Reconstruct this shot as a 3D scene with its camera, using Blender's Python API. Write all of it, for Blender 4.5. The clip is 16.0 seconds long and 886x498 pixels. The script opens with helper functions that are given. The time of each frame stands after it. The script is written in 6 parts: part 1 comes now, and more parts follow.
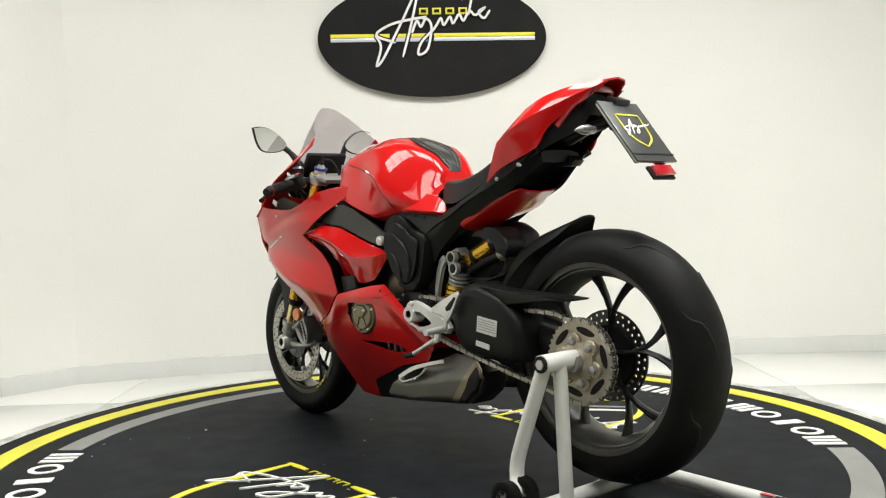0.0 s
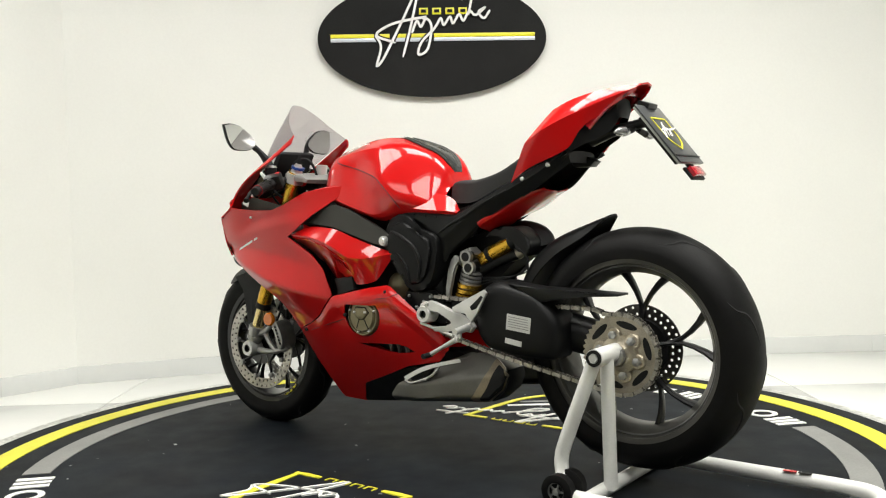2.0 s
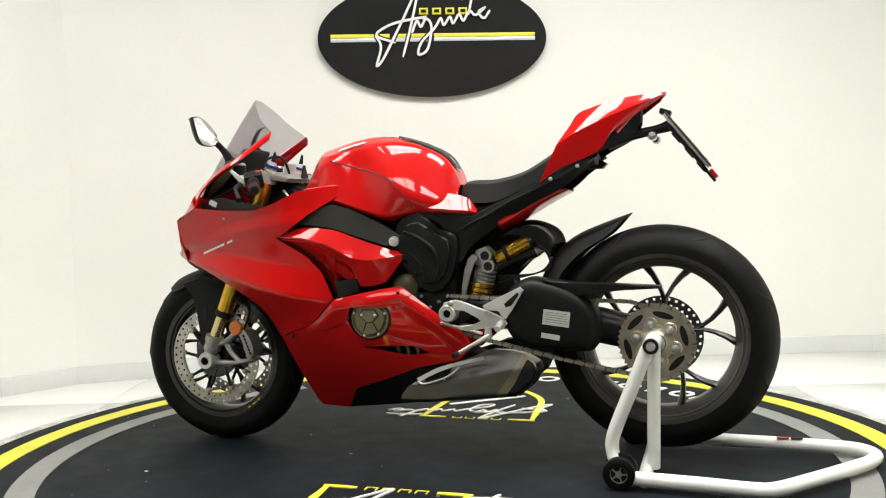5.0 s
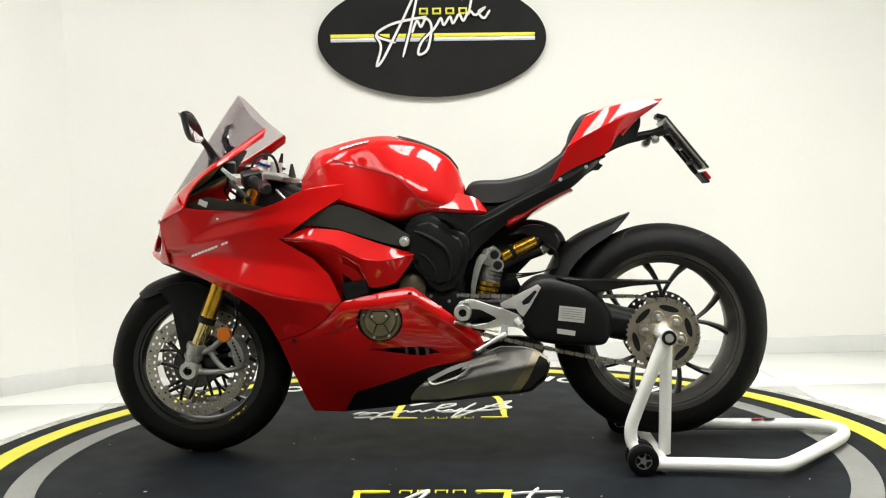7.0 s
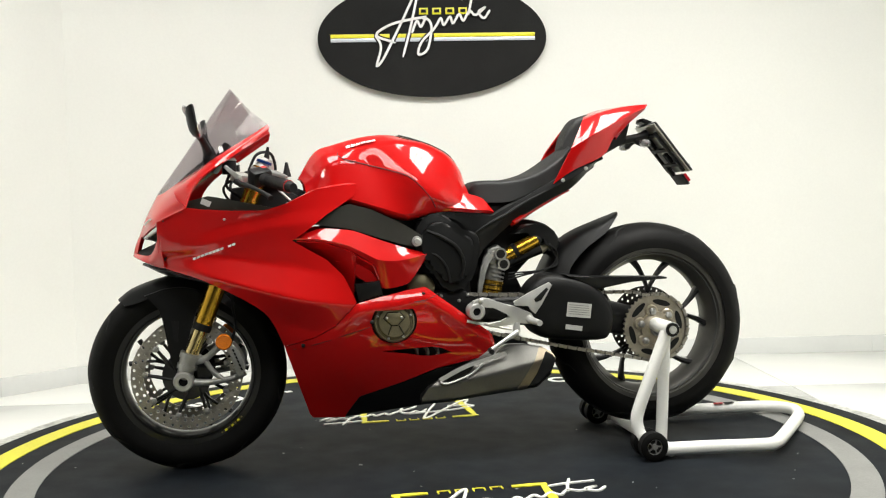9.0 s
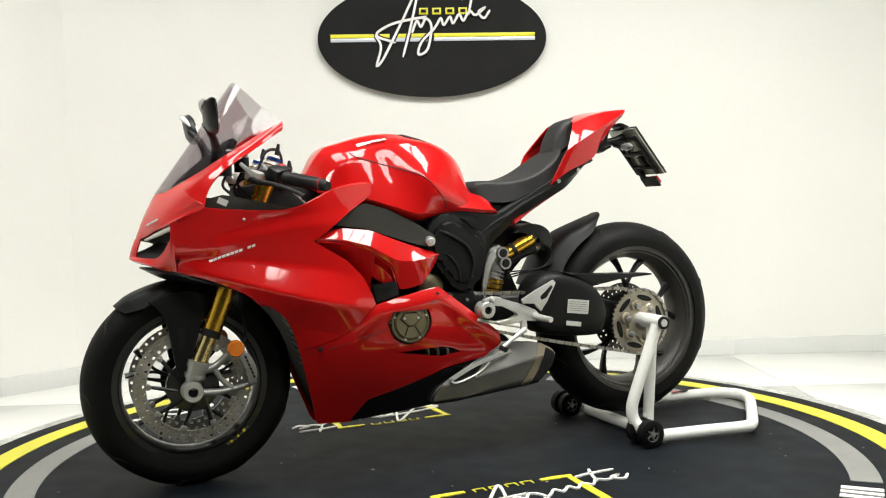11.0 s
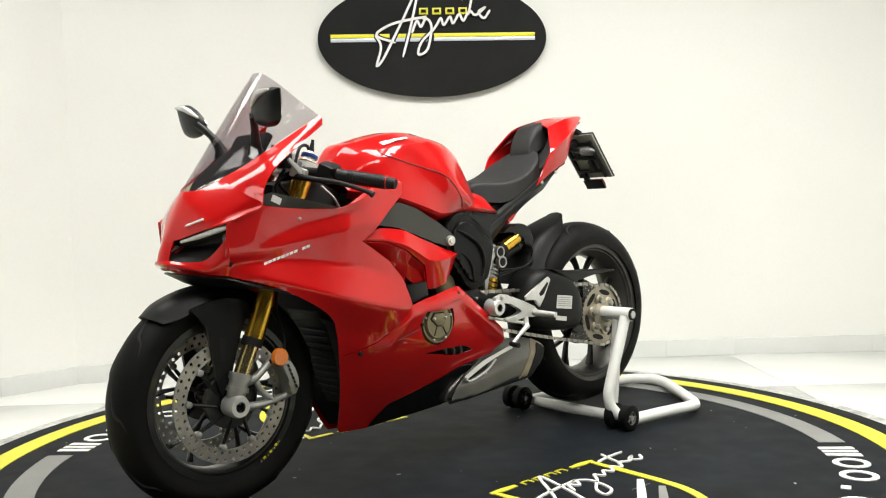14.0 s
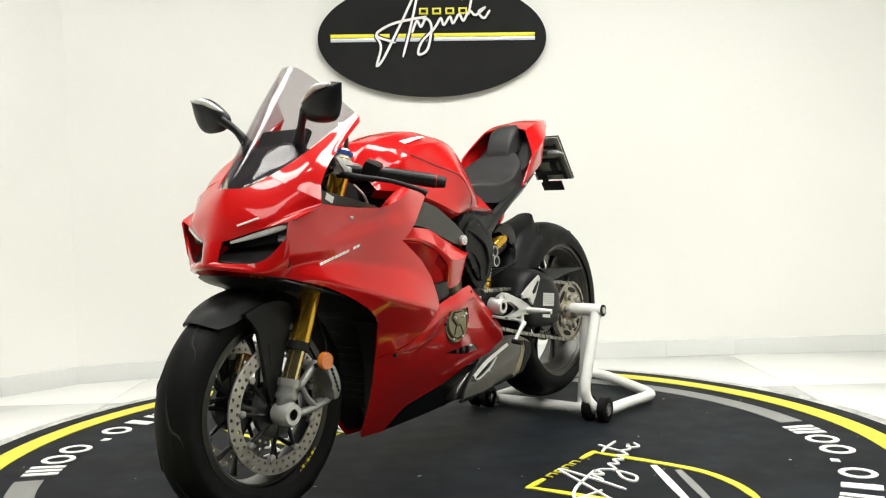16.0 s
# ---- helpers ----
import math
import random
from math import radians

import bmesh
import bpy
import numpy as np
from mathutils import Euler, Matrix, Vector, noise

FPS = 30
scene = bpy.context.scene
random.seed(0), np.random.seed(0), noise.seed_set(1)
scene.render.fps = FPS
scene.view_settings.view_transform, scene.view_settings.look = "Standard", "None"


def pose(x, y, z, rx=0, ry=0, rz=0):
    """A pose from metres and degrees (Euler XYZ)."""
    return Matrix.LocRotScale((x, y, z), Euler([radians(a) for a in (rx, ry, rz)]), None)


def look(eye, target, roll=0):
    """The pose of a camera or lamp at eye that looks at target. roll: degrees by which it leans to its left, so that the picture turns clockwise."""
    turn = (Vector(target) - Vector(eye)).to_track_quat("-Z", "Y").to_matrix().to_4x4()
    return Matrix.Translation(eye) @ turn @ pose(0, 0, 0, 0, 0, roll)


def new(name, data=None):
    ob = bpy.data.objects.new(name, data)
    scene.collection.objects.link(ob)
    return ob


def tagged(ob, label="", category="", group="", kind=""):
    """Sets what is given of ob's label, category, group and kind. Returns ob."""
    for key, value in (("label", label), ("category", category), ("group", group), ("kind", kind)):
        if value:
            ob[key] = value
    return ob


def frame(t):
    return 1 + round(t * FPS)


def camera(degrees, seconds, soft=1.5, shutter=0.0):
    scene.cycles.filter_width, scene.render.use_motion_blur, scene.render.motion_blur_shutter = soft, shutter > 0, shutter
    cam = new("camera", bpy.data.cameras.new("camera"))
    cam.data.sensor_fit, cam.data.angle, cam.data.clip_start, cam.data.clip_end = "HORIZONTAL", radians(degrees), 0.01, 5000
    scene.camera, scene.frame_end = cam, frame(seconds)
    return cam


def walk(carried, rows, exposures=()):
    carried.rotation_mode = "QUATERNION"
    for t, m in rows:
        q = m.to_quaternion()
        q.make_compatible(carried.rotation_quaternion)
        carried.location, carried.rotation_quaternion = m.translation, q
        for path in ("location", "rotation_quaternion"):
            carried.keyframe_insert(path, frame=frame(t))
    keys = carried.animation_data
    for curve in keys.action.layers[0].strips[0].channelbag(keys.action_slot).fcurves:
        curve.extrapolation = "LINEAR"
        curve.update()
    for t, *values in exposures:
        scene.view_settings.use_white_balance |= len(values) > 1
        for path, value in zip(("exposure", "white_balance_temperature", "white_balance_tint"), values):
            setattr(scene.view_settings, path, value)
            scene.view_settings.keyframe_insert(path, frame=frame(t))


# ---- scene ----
cam = camera(51.88, 16.0, soft=1.15)
EYE, TARGET, ROLL = (0.0, -2.946, 0.795), (0.0197, 0.0504, 0.6542), -1.405
walk(cam, [(0, look(EYE, TARGET, ROLL)), (16, look(EYE, TARGET, ROLL))], exposures=[(0, -0.14), (2, -0.06), (4, 0.0), (16, 0.0)])

# the turntable's turn in degrees, second by second
TURN = ((0, -45.66), (0.5, -42.61), (1, -39.5), (1.5, -36.34), (2, -33.1), (2.5, -29.85), (3, -26.57), (3.5, -23.29),
        (4, -20.02), (5, -13.4), (6, -6.75), (6.5, -3.43), (7, 0.0), (7.5, 3.45), (8, 6.9), (8.5, 10.3), (9, 13.7), (10, 20.15),
        (11, 26.5), (11.5, 29.69), (12, 32.85), (12.5, 36.05), (13, 39.32), (13.5, 42.6), (14, 45.86), (14.5, 49.08),
        (15, 52.28), (15.5, 55.53), (16, 58.74))
BIKE_TURN, BIKE_SHIFT = -3.8, 0.021

# ---- light ----
world = bpy.data.worlds.new("world")
scene.world = world
world.use_nodes = True
world.node_tree.nodes["Background"].inputs[0].default_value = (0.9, 0.95, 1.0, 1)
world.node_tree.nodes["Background"].inputs[1].default_value = 0.05


def area_lamp(name, x, y, z, sx, sy, watts, colour, aim):
    data = bpy.data.lights.new(name, "AREA")
    data.shape, data.size, data.size_y, data.energy, data.color = "RECTANGLE", sx, sy, watts, colour
    ob = new(name, data)
    ob.matrix_world = look((x, y, z), aim)
    return ob

# six ceiling panels light the room
LAMPS = tuple((x, y, w + 13 * x) for y, w in ((-0.35, 52), (-2.4, 26)) for x in (-1.5, 0.0, 1.5))
for lx, ly, watts in LAMPS:
    area_lamp("ceiling_lamp", lx, ly, 2.93, 1.2, 0.9, watts, (1.0, 0.992, 0.93), (lx, ly, 0))


# ---- materials ----
def material(name, colour, rough=0.5, metal=0.0, coat=0.0, grain=0.0, grain_scale=200.0, bump=0.0, spread=0.0, spread_scale=3.0,
             spec=0.5, glow=0.0, wear=0.0):
    m = bpy.data.materials.new(name)
    m.use_nodes = True
    nt = m.node_tree
    b = nt.nodes["Principled BSDF"]
    c = (*colour, 1)
    b.inputs["Base Color"].default_value = c
    b.inputs["Roughness"].default_value = rough
    b.inputs["Metallic"].default_value = metal
    b.inputs["Coat Weight"].default_value = coat
    b.inputs["Coat Roughness"].default_value = 0.03
    b.inputs["Specular IOR Level"].default_value = spec
    if glow:
        b.inputs["Emission Color"].default_value = c
        b.inputs["Emission Strength"].default_value = glow
    coords = nt.nodes.new("ShaderNodeTexCoord")

    def noise_node(scale, detail=4):
        n = nt.nodes.new("ShaderNodeTexNoise")
        n.inputs["Scale"].default_value = scale
        n.inputs["Detail"].default_value = detail
        nt.links.new(coords.outputs["Object"], n.inputs["Vector"])
        return n

    last = None
    for amount, scale in ((spread, spread_scale), (grain, grain_scale)):
        if amount:
            n = noise_node(scale)
            ramp = nt.nodes.new("ShaderNodeMapRange")
            ramp.inputs["From Min"].default_value, ramp.inputs["From Max"].default_value = 0.3, 0.7
            ramp.inputs["To Min"].default_value, ramp.inputs["To Max"].default_value = 1 - amount, 1 + amount
            nt.links.new(n.outputs["Fac"], ramp.inputs["Value"])
            mul = nt.nodes.new("ShaderNodeMix")
            mul.data_type, mul.blend_type = "RGBA", "MULTIPLY"
            mul.inputs[0].default_value = 1
            if last is None:
                mul.inputs[6].default_value = c
            else:
                nt.links.new(last, mul.inputs[6])
            nt.links.new(ramp.outputs["Result"], mul.inputs[7])
            last = mul.outputs[2]
    if last is not None:
        nt.links.new(last, b.inputs["Base Color"])
    if wear:
        n = noise_node(spread_scale * 2.7, 6)
        ramp = nt.nodes.new("ShaderNodeMapRange")
        ramp.inputs["To Min"].default_value, ramp.inputs["To Max"].default_value = max(0.02, rough - wear), min(1, rough + wear)
        nt.links.new(n.outputs["Fac"], ramp.inputs["Value"])
        nt.links.new(ramp.outputs["Result"], b.inputs["Roughness"])
    if bump:
        n = noise_node(grain_scale)
        bp = nt.nodes.new("ShaderNodeBump")
        bp.inputs["Strength"].default_value, bp.inputs["Distance"].default_value = bump, 0.002
        nt.links.new(n.outputs["Fac"], bp.inputs["Height"])
        nt.links.new(bp.outputs["Normal"], b.inputs["Normal"])
    return m


RED = material("red_lacquer", (0.49, 0.005, 0.005), 0.35, 0.0, 1.0, 0.03, 900, 0, 0.04, 4, spec=0.06)
RED.node_tree.nodes["Principled BSDF"].inputs["Coat IOR"].default_value = 1.49
DARK_RED = material("dark_red_joint", (0.09, 0.002, 0.003), 0.6, spread=0.1)
BLACK = material("black_plastic", (0.0048, 0.005, 0.0053), 0.40, 0, 0, 0.15, 600, 0.1, 0.15, 9, spec=0.3, wear=0.1)
SATIN = material("satin_black_cover", (0.0056, 0.0058, 0.0060), 0.46, 0, 0, 0.14, 500, 0.10, 0.2, 7, spec=0.2, wear=0.08)
GREY_COVER = material("dark_grey_cover", (0.045, 0.045, 0.039), 0.42, 0.2, 0, 0.1, 500, 0.05, 0.12, 6)
DEEP = material("deep_black", (0.004, 0.004, 0.0045), 0.6, spread=0.2, spec=0.3)
RUBBER = material("tyre_rubber", (0.0040, 0.0039, 0.0038), 0.58, 0, 0, 0.25, 350, 0.2, 0.35, 8, spec=0.15, wear=0.12)
GROOVE = material("tread_groove", (0.006, 0.006, 0.006), 0.85)
RIM = material("black_rim", (0.008, 0.008, 0.0085), 0.3, 0.1, 0.2, spread=0.15, spread_scale=12)
# grey holds both brake dust and the light caught inside the barrel
RIM_BARREL = material("dusty_lit_rim_barrel", (0.085, 0.082, 0.075), 0.42, 0.5, spread=0.3, spread_scale=9, wear=0.12)
# paler metal than the rim, in place of the reflection along its lip
RIM_LIP = material("bright_rim_lip", (0.09, 0.09, 0.088), 0.35, 0.6, spread=0.2, spread_scale=12)
STEEL = material("brushed_steel", (0.70, 0.69, 0.65), 0.34, 0.65, 0, 0.1, 300, 0.04, 0.15, 15, wear=0.1)
CAST = material("cast_alloy", (0.37, 0.37, 0.355), 0.42, 0.7, 0, 0.1, 400, 0.15, 0.15, 14, wear=0.1)
SILVER = material("silver_alloy", (0.60, 0.60, 0.58), 0.38, 0.6, 0, 0.05, 400, 0.04, 0.1, 14)
GOLD = material("gold_anodised", (0.62, 0.36, 0.04), 0.25, 0.9, 0, 0.05, 300, 0, 0.1, 12)
GOLD_PALE = material("pale_gold_tube", (0.62, 0.50, 0.24), 0.16, 0.95, spread=0.08)
SPROCKET = material("sprocket_bronze", (0.38, 0.345, 0.28), 0.42, 0.8, 0, 0.15, 300, 0.1, 0.2, 20, wear=0.12)
COVER_BRONZE = material("bronze_engine_cover", (0.20, 0.175, 0.105), 0.42, 0.6, 0, 0.1, 400, 0.06, 0.12, 15)
HUB_BRONZE = material("bronze_carrier", (0.47, 0.42, 0.325), 0.38, 0.75, 0, 0.12, 300, 0.08, 0.2, 20, wear=0.1)
DARK_STEEL = material("dark_disc_steel", (0.07, 0.068, 0.064), 0.34, 0.8, 0, 0.1, 300, 0.04, 0.15, 15)
DARK_CAST = material("dark_cast_alloy", (0.12, 0.12, 0.115), 0.42, 0.7, 0, 0.1, 400, 0.15, 0.15, 14, wear=0.1)
LIGHT_GUIDE = material("clear_light_guide", (0.60, 0.60, 0.58), 0.15, 0.1, 0.6, 0.15, 140, 0.2)
CHAIN_INNER = material("dark_chain_plate", (0.17, 0.162, 0.148), 0.45, 0.8, 0, 0.2, 300, 0.1, 0.3, 25)
CHAIN = material("oiled_chain", (0.42, 0.40, 0.36), 0.38, 0.9, 0, 0.2, 300, 0.1, 0.3, 25)
EXHAUST = material("titanium_exhaust", (0.155, 0.152, 0.142), 0.36, 0.92, 0, 0.05, 250, 0.01, 0.15, 6, wear=0.08)
# paler and warmer than the silencer
EXHAUST_TIP = material("warm_beige_tip", (0.27, 0.23, 0.17), 0.33, 0.95, 0, 0.1, 250, 0, 0.25, 14)
ORANGE = material("orange_reflector", (0.72, 0.19, 0.012), 0.25, 0, 0.6, 0.2, 250, 0.3)
RED_LENS = material("red_lens", (0.45, 0.01, 0.02), 0.12, 0, 1.0, 0.25, 160, 0.3)
CLEAR_LENS = material("clear_lens", (0.22, 0.22, 0.22), 0.12, 0.3, 0.6, 0.3, 140, 0.5)
MIRROR = material("mirror_glass", (0.92, 0.93, 0.92), 0.01, 1.0)
DISC = material("brake_disc_steel", (0.42, 0.40, 0.365), 0.36, 0.85, 0, 0.12, 300, 0.05, 0.2, 14, wear=0.1)
SEAT = material("seat_cover", (0.0065, 0.0065, 0.007), 0.6, 0, 0, 0.25, 700, 0.3, 0.12, 10)
WHITE_TUBE = material("white_enamel_tube", (0.78, 0.78, 0.75), 0.35, 0, 0.2, 0.03, 200, 0.02, 0.06, 7, wear=0.1)
PAD = material("carbon_tank_pad", (0.035, 0.037, 0.036), 0.25, 0, 0.5, 0.3, 800, 0.1)
WHITE_MARK = material("white_marking", (0.82, 0.82, 0.78), 0.5, 0, 0, 0.05, 150, 0, 0.06, 9)
YELLOW = material("yellow_marking", (0.68, 0.64, 0.035), 0.5, 0, 0, 0.06, 180, 0.03, 0.08, 6)
GREY_MARK = material("grey_marking", (0.215, 0.215, 0.205), 0.55, 0, 0, 0.08, 180, 0.03, 0.1, 6)
MAT = material("dark_rubber_mat", (0.0034, 0.0054, 0.0082), 0.66, 0, 0, 0.28, 220, 0.14, 0.55, 3.4, spec=0.17, wear=0.12)
MAT_RIM = material("dusty_aluminium_rim", (0.50, 0.50, 0.47), 0.55, 0.2, 0, 0.25, 60, 0.1, 0.35, 9)
WALL = material("white_wall_paint", (0.80, 0.80, 0.765), 0.55, 0, 0, 0.012, 90, 0.03, 0.02, 1.3)
FLOOR = material("white_glazed_tile", (0.76, 0.765, 0.735), 0.16, 0, 0, 0.01, 60, 0, 0.02, 1.5, wear=0.05)
DARK_UNSEEN_TILE = material("dark_unseen_tile", (0.05, 0.05, 0.052), 0.4, grain=0.05, spread=0.08)
GROUT = material("pale_grout", (0.55, 0.55, 0.52), 0.8, grain=0.1)
SKIRT = material("white_tile_skirting", (0.69, 0.70, 0.685), 0.22, 0, 0, 0.01, 60, 0, 0.02, 3)
BOARD = material("dark_sign_board", (0.008, 0.008, 0.0078), 0.65, 0, 0, 0.15, 120, 0.05, 0.3, 3, spec=0.2, wear=0.1)
BOARD_EDGE = material("sign_board_edge", (0.05, 0.05, 0.048), 0.5, grain=0.1)
SIGN_WHITE = material("white_acrylic", (0.85, 0.85, 0.84), 0.3, spread=0.03)
SIGN_BLUE = material("pale_silver_acrylic", (0.62, 0.66, 0.70), 0.25, 0.2, spread=0.04)
SIGN_YELLOW = material("yellow_acrylic", (0.80, 0.74, 0.03), 0.35, spread=0.04)
CEIL = material("grey_ceiling_paint", (0.05, 0.05, 0.05), 0.8, grain=0.02)
# for unseen added walls, darkened so the red lacquer mirrors little
DARK_UNSEEN_WALL = material("dark_unseen_wall", (0.035, 0.035, 0.036), 0.7, grain=0.03, spread=0.05)
LED = material("lit_panel", (1.0, 0.985, 0.94), 0.5, glow=3.0)
PLATE = material("black_show_plate", (0.05, 0.053, 0.055), 0.42, 0.3, 0.5, 0.1, 200)
ALU_BACK = material("plate_back", (0.40, 0.405, 0.37), 0.35, 0.5, spread=0.15, spread_scale=20)
STICKER = material("silver_sticker", (0.60, 0.60, 0.58), 0.4, 0.3, 0, 0.1, 300)
OLIVE = material("olive_inner_panel", (0.024, 0.025, 0.019), 0.5, spread=0.15)
KHAKI = material("khaki_foam_strip", (0.30, 0.30, 0.19), 0.8, grain=0.1, spread=0.1)
SMALL_RED = material("red_switch", (0.4, 0.01, 0.012), 0.4, spread=0.05)
BLUE = material("blue_adjuster", (0.03, 0.09, 0.35), 0.3, 0.8, spread=0.05)

SMOKE = bpy.data.materials.new("smoked_screen")
SMOKE.use_nodes = True
_nt = SMOKE.node_tree
_nt.nodes.clear()
_out = _nt.nodes.new("ShaderNodeOutputMaterial")
_mix = _nt.nodes.new("ShaderNodeMixShader")
_tr = _nt.nodes.new("ShaderNodeBsdfTransparent")
_gl = _nt.nodes.new("ShaderNodeBsdfGlossy")
_fr = _nt.nodes.new("ShaderNodeLayerWeight")
_gain = _nt.nodes.new("ShaderNodeMapRange")
_tr.inputs[0].default_value = (0.80, 0.775, 0.79, 1)
_gl.inputs["Roughness"].default_value = 0.03
_fr.inputs[0].default_value = 0.35
_gain.inputs["To Min"].default_value, _gain.inputs["To Max"].default_value = 0.03, 0.16
_nt.links.new(_fr.outputs["Facing"], _gain.inputs["Value"])
_nt.links.new(_gain.outputs["Result"], _mix.inputs[0])
_nt.links.new(_tr.outputs[0], _mix.inputs[1])
_nt.links.new(_gl.outputs[0], _mix.inputs[2])
_nt.links.new(_mix.outputs[0], _out.inputs[0])


# ---- shapes ----
def finish(bm, sharp=38.0):
    bmesh.ops.recalc_face_normals(bm, faces=bm.faces)
    for f in bm.faces:
        f.smooth = True
    for e in bm.edges:
        if len(e.link_faces) == 2 and e.calc_face_angle(0) > radians(sharp):
            e.smooth = False
    return bm


def part(name, bm, mat, parent=None, label="", sharp=38.0):
    finish(bm, sharp)
    me = bpy.data.meshes.new(name)
    bm.to_mesh(me)
    bm.free()
    me.materials.append(mat)
    ob = new(name, me)
    if parent is not None:
        ob.parent = parent
    if label:
        ob["label"] = label
    return ob


def spline(points, n):
    """n + 1 points along a Catmull-Rom curve through points of any dimension."""
    p = np.array(points, float)
    if len(p) == 2:
        return [p[0] + (p[1] - p[0]) * i / n for i in range(n + 1)]
    out = []
    for i in range(n + 1):
        s = i / n * (len(p) - 1)
        k = min(int(s), len(p) - 2)
        f = s - k
        a, b, c, d = p[max(k - 1, 0)], p[k], p[k + 1], p[min(k + 2, len(p) - 1)]
        if k == 0:
            a = 2 * b - c
        if k + 2 > len(p) - 1:
            d = 2 * c - b
        out.append(0.5 * (2 * b + (c - a) * f + (2 * a - 5 * b + 4 * c - d) * f * f + (3 * b - a - 3 * c + d) * f ** 3))
    return out


def grid_mesh(bm, rows, closed=False):
    vs = [[bm.verts.new(tuple(map(float, p))) for p in r] for r in rows]
    for a, b in zip(vs, vs[1:]):
        n = len(a)
        for i in range(n if closed else n - 1):
            j = (i + 1) % n
            bm.faces.new((a[i], a[j], b[j], b[i]))
    return vs


def thicken(bm, t):
    bmesh.ops.remove_doubles(bm, verts=bm.verts, dist=0.0004)
    bmesh.ops.recalc_face_normals(bm, faces=bm.faces)
    bmesh.ops.solidify(bm, geom=bm.faces[:], thickness=t)
    return bm


def patch(rows, nu=16, nv=16, thick=0.004, both=False):
    """A smooth sheet through a grid of points (x, half width, z) on the near side, or on both sides."""
    if both:
        rows = [[(x, -w, z) for x, w, z in reversed(r[1:])] + list(r) for r in rows]
        nv *= 2
    cols = [spline(r, nv) for r in rows]
    lines = list(zip(*[spline([c[j] for c in cols], nu) for j in range(nv + 1)]))
    bm = bmesh.new()
    grid_mesh(bm, [[(p[0], -p[1], p[2]) for p in r] for r in lines])
    return thicken(bm, thick) if thick else bm


def mirrored(bm):
    """The same piece on the other side of the machine."""
    b = bm.copy()
    bmesh.ops.scale(b, vec=(1, -1, 1), verts=b.verts)
    bmesh.ops.reverse_faces(b, faces=b.faces)
    return b


def both_sides(name, bm, mat, parent, label=""):
    other = mirrored(bm)
    a = part(name, bm, mat, parent, label)
    part(name, other, mat, parent, label)
    return a


def curve_z(points):
    xs = [p[0] for p in points]
    zs = [p[1] for p in points]
    return lambda x: float(np.interp(x, xs, zs))


def smooth_curve(points, n=60):
    s = spline(points, n)
    return curve_z(sorted((float(a), float(b)) for a, b in s))


def panel(x0, x1, top, low, wide, nx=40, nz=14, thick=0.004, bm=None):
    """A body panel between two edge lines, bent to the half width wide(x, z)."""
    bm = bm or bmesh.new()
    rows = []
    for i in range(nx + 1):
        x = x0 + (x1 - x0) * i / nx
        a, b = top(x), low(x)
        rows.append([(x, -wide(x, a + (b - a) * j / nz), a + (b - a) * j / nz) for j in range(nz + 1)])
    grid_mesh(bm, rows)
    return thicken(bm, thick) if thick else bm


def tube(path, radius, seg=14, smooth_n=0, bm=None, caps=True):
    """A round bar along a path; radius is a number or one for each point."""
    pts = [Vector(p) for p in (spline(path, smooth_n) if smooth_n else path)]
    bm = bm or bmesh.new()
    rows, up = [], None
    for i, p in enumerate(pts):
        d = (pts[min(i + 1, len(pts) - 1)] - pts[max(i - 1, 0)]).normalized()
        if up is None:
            up = Vector((0, 0, 1)) if abs(d.z) < 0.9 else Vector((1, 0, 0))
        side = d.cross(up).normalized()
        up = side.cross(d).normalized()
        r = radius if not isinstance(radius, (list, tuple)) else float(np.interp(i / (len(pts) - 1), np.linspace(0, 1, len(radius)), radius))
        rows.append([p + (side * math.cos(2 * math.pi * k / seg) + up * math.sin(2 * math.pi * k / seg)) * r for k in range(seg)])
    vs = grid_mesh(bm, rows, True)
    if caps:
        bm.faces.new(vs[0])
        bm.faces.new(list(reversed(vs[-1])))
    return bm


def lathe(profile, centre, seg=64, bm=None, closed=True):
    """A turned body: profile of (y, radius) about the axle line (along y) through centre."""
    bm = bm or bmesh.new()
    cx, cy, cz = centre
    rows = [[(cx + r * math.cos(2 * math.pi * k / seg), cy + y, cz + r * math.sin(2 * math.pi * k / seg)) for k in range(seg)] for y, r in profile]
    vs = grid_mesh(bm, rows, True)
    if closed:
        for row in (vs[0], vs[-1]):
            if (row[0].co - row[seg // 2].co).length > 1e-5:
                bm.faces.new(row)
        bmesh.ops.remove_doubles(bm, verts=bm.verts, dist=1e-5)
    return bm


def slab(outline, y0, y1, bevel=0.0, bm=None, taper=0.0, seg=2):
    """An outline in (x, z) with thickness along y, its rims bevelled."""
    bm = bm or bmesh.new()
    cx = sum(p[0] for p in outline) / len(outline)
    cz = sum(p[1] for p in outline) / len(outline)
    a = [bm.verts.new((cx + (x - cx) * (1 - taper), y0, cz + (z - cz) * (1 - taper))) for x, z in outline]
    b = [bm.verts.new((x, y1, z)) for x, z in outline]
    n = len(a)
    made = [bm.faces.new(a), bm.faces.new(list(reversed(b)))]
    for i in range(n):
        made.append(bm.faces.new((a[i], b[i], b[(i + 1) % n], a[(i + 1) % n])))
    if bevel:
        es = list({e for f in made[:2] for e in f.edges})
        bmesh.ops.bevel(bm, geom=es, offset=bevel, segments=seg, affect="EDGES", profile=0.5)
    return bm


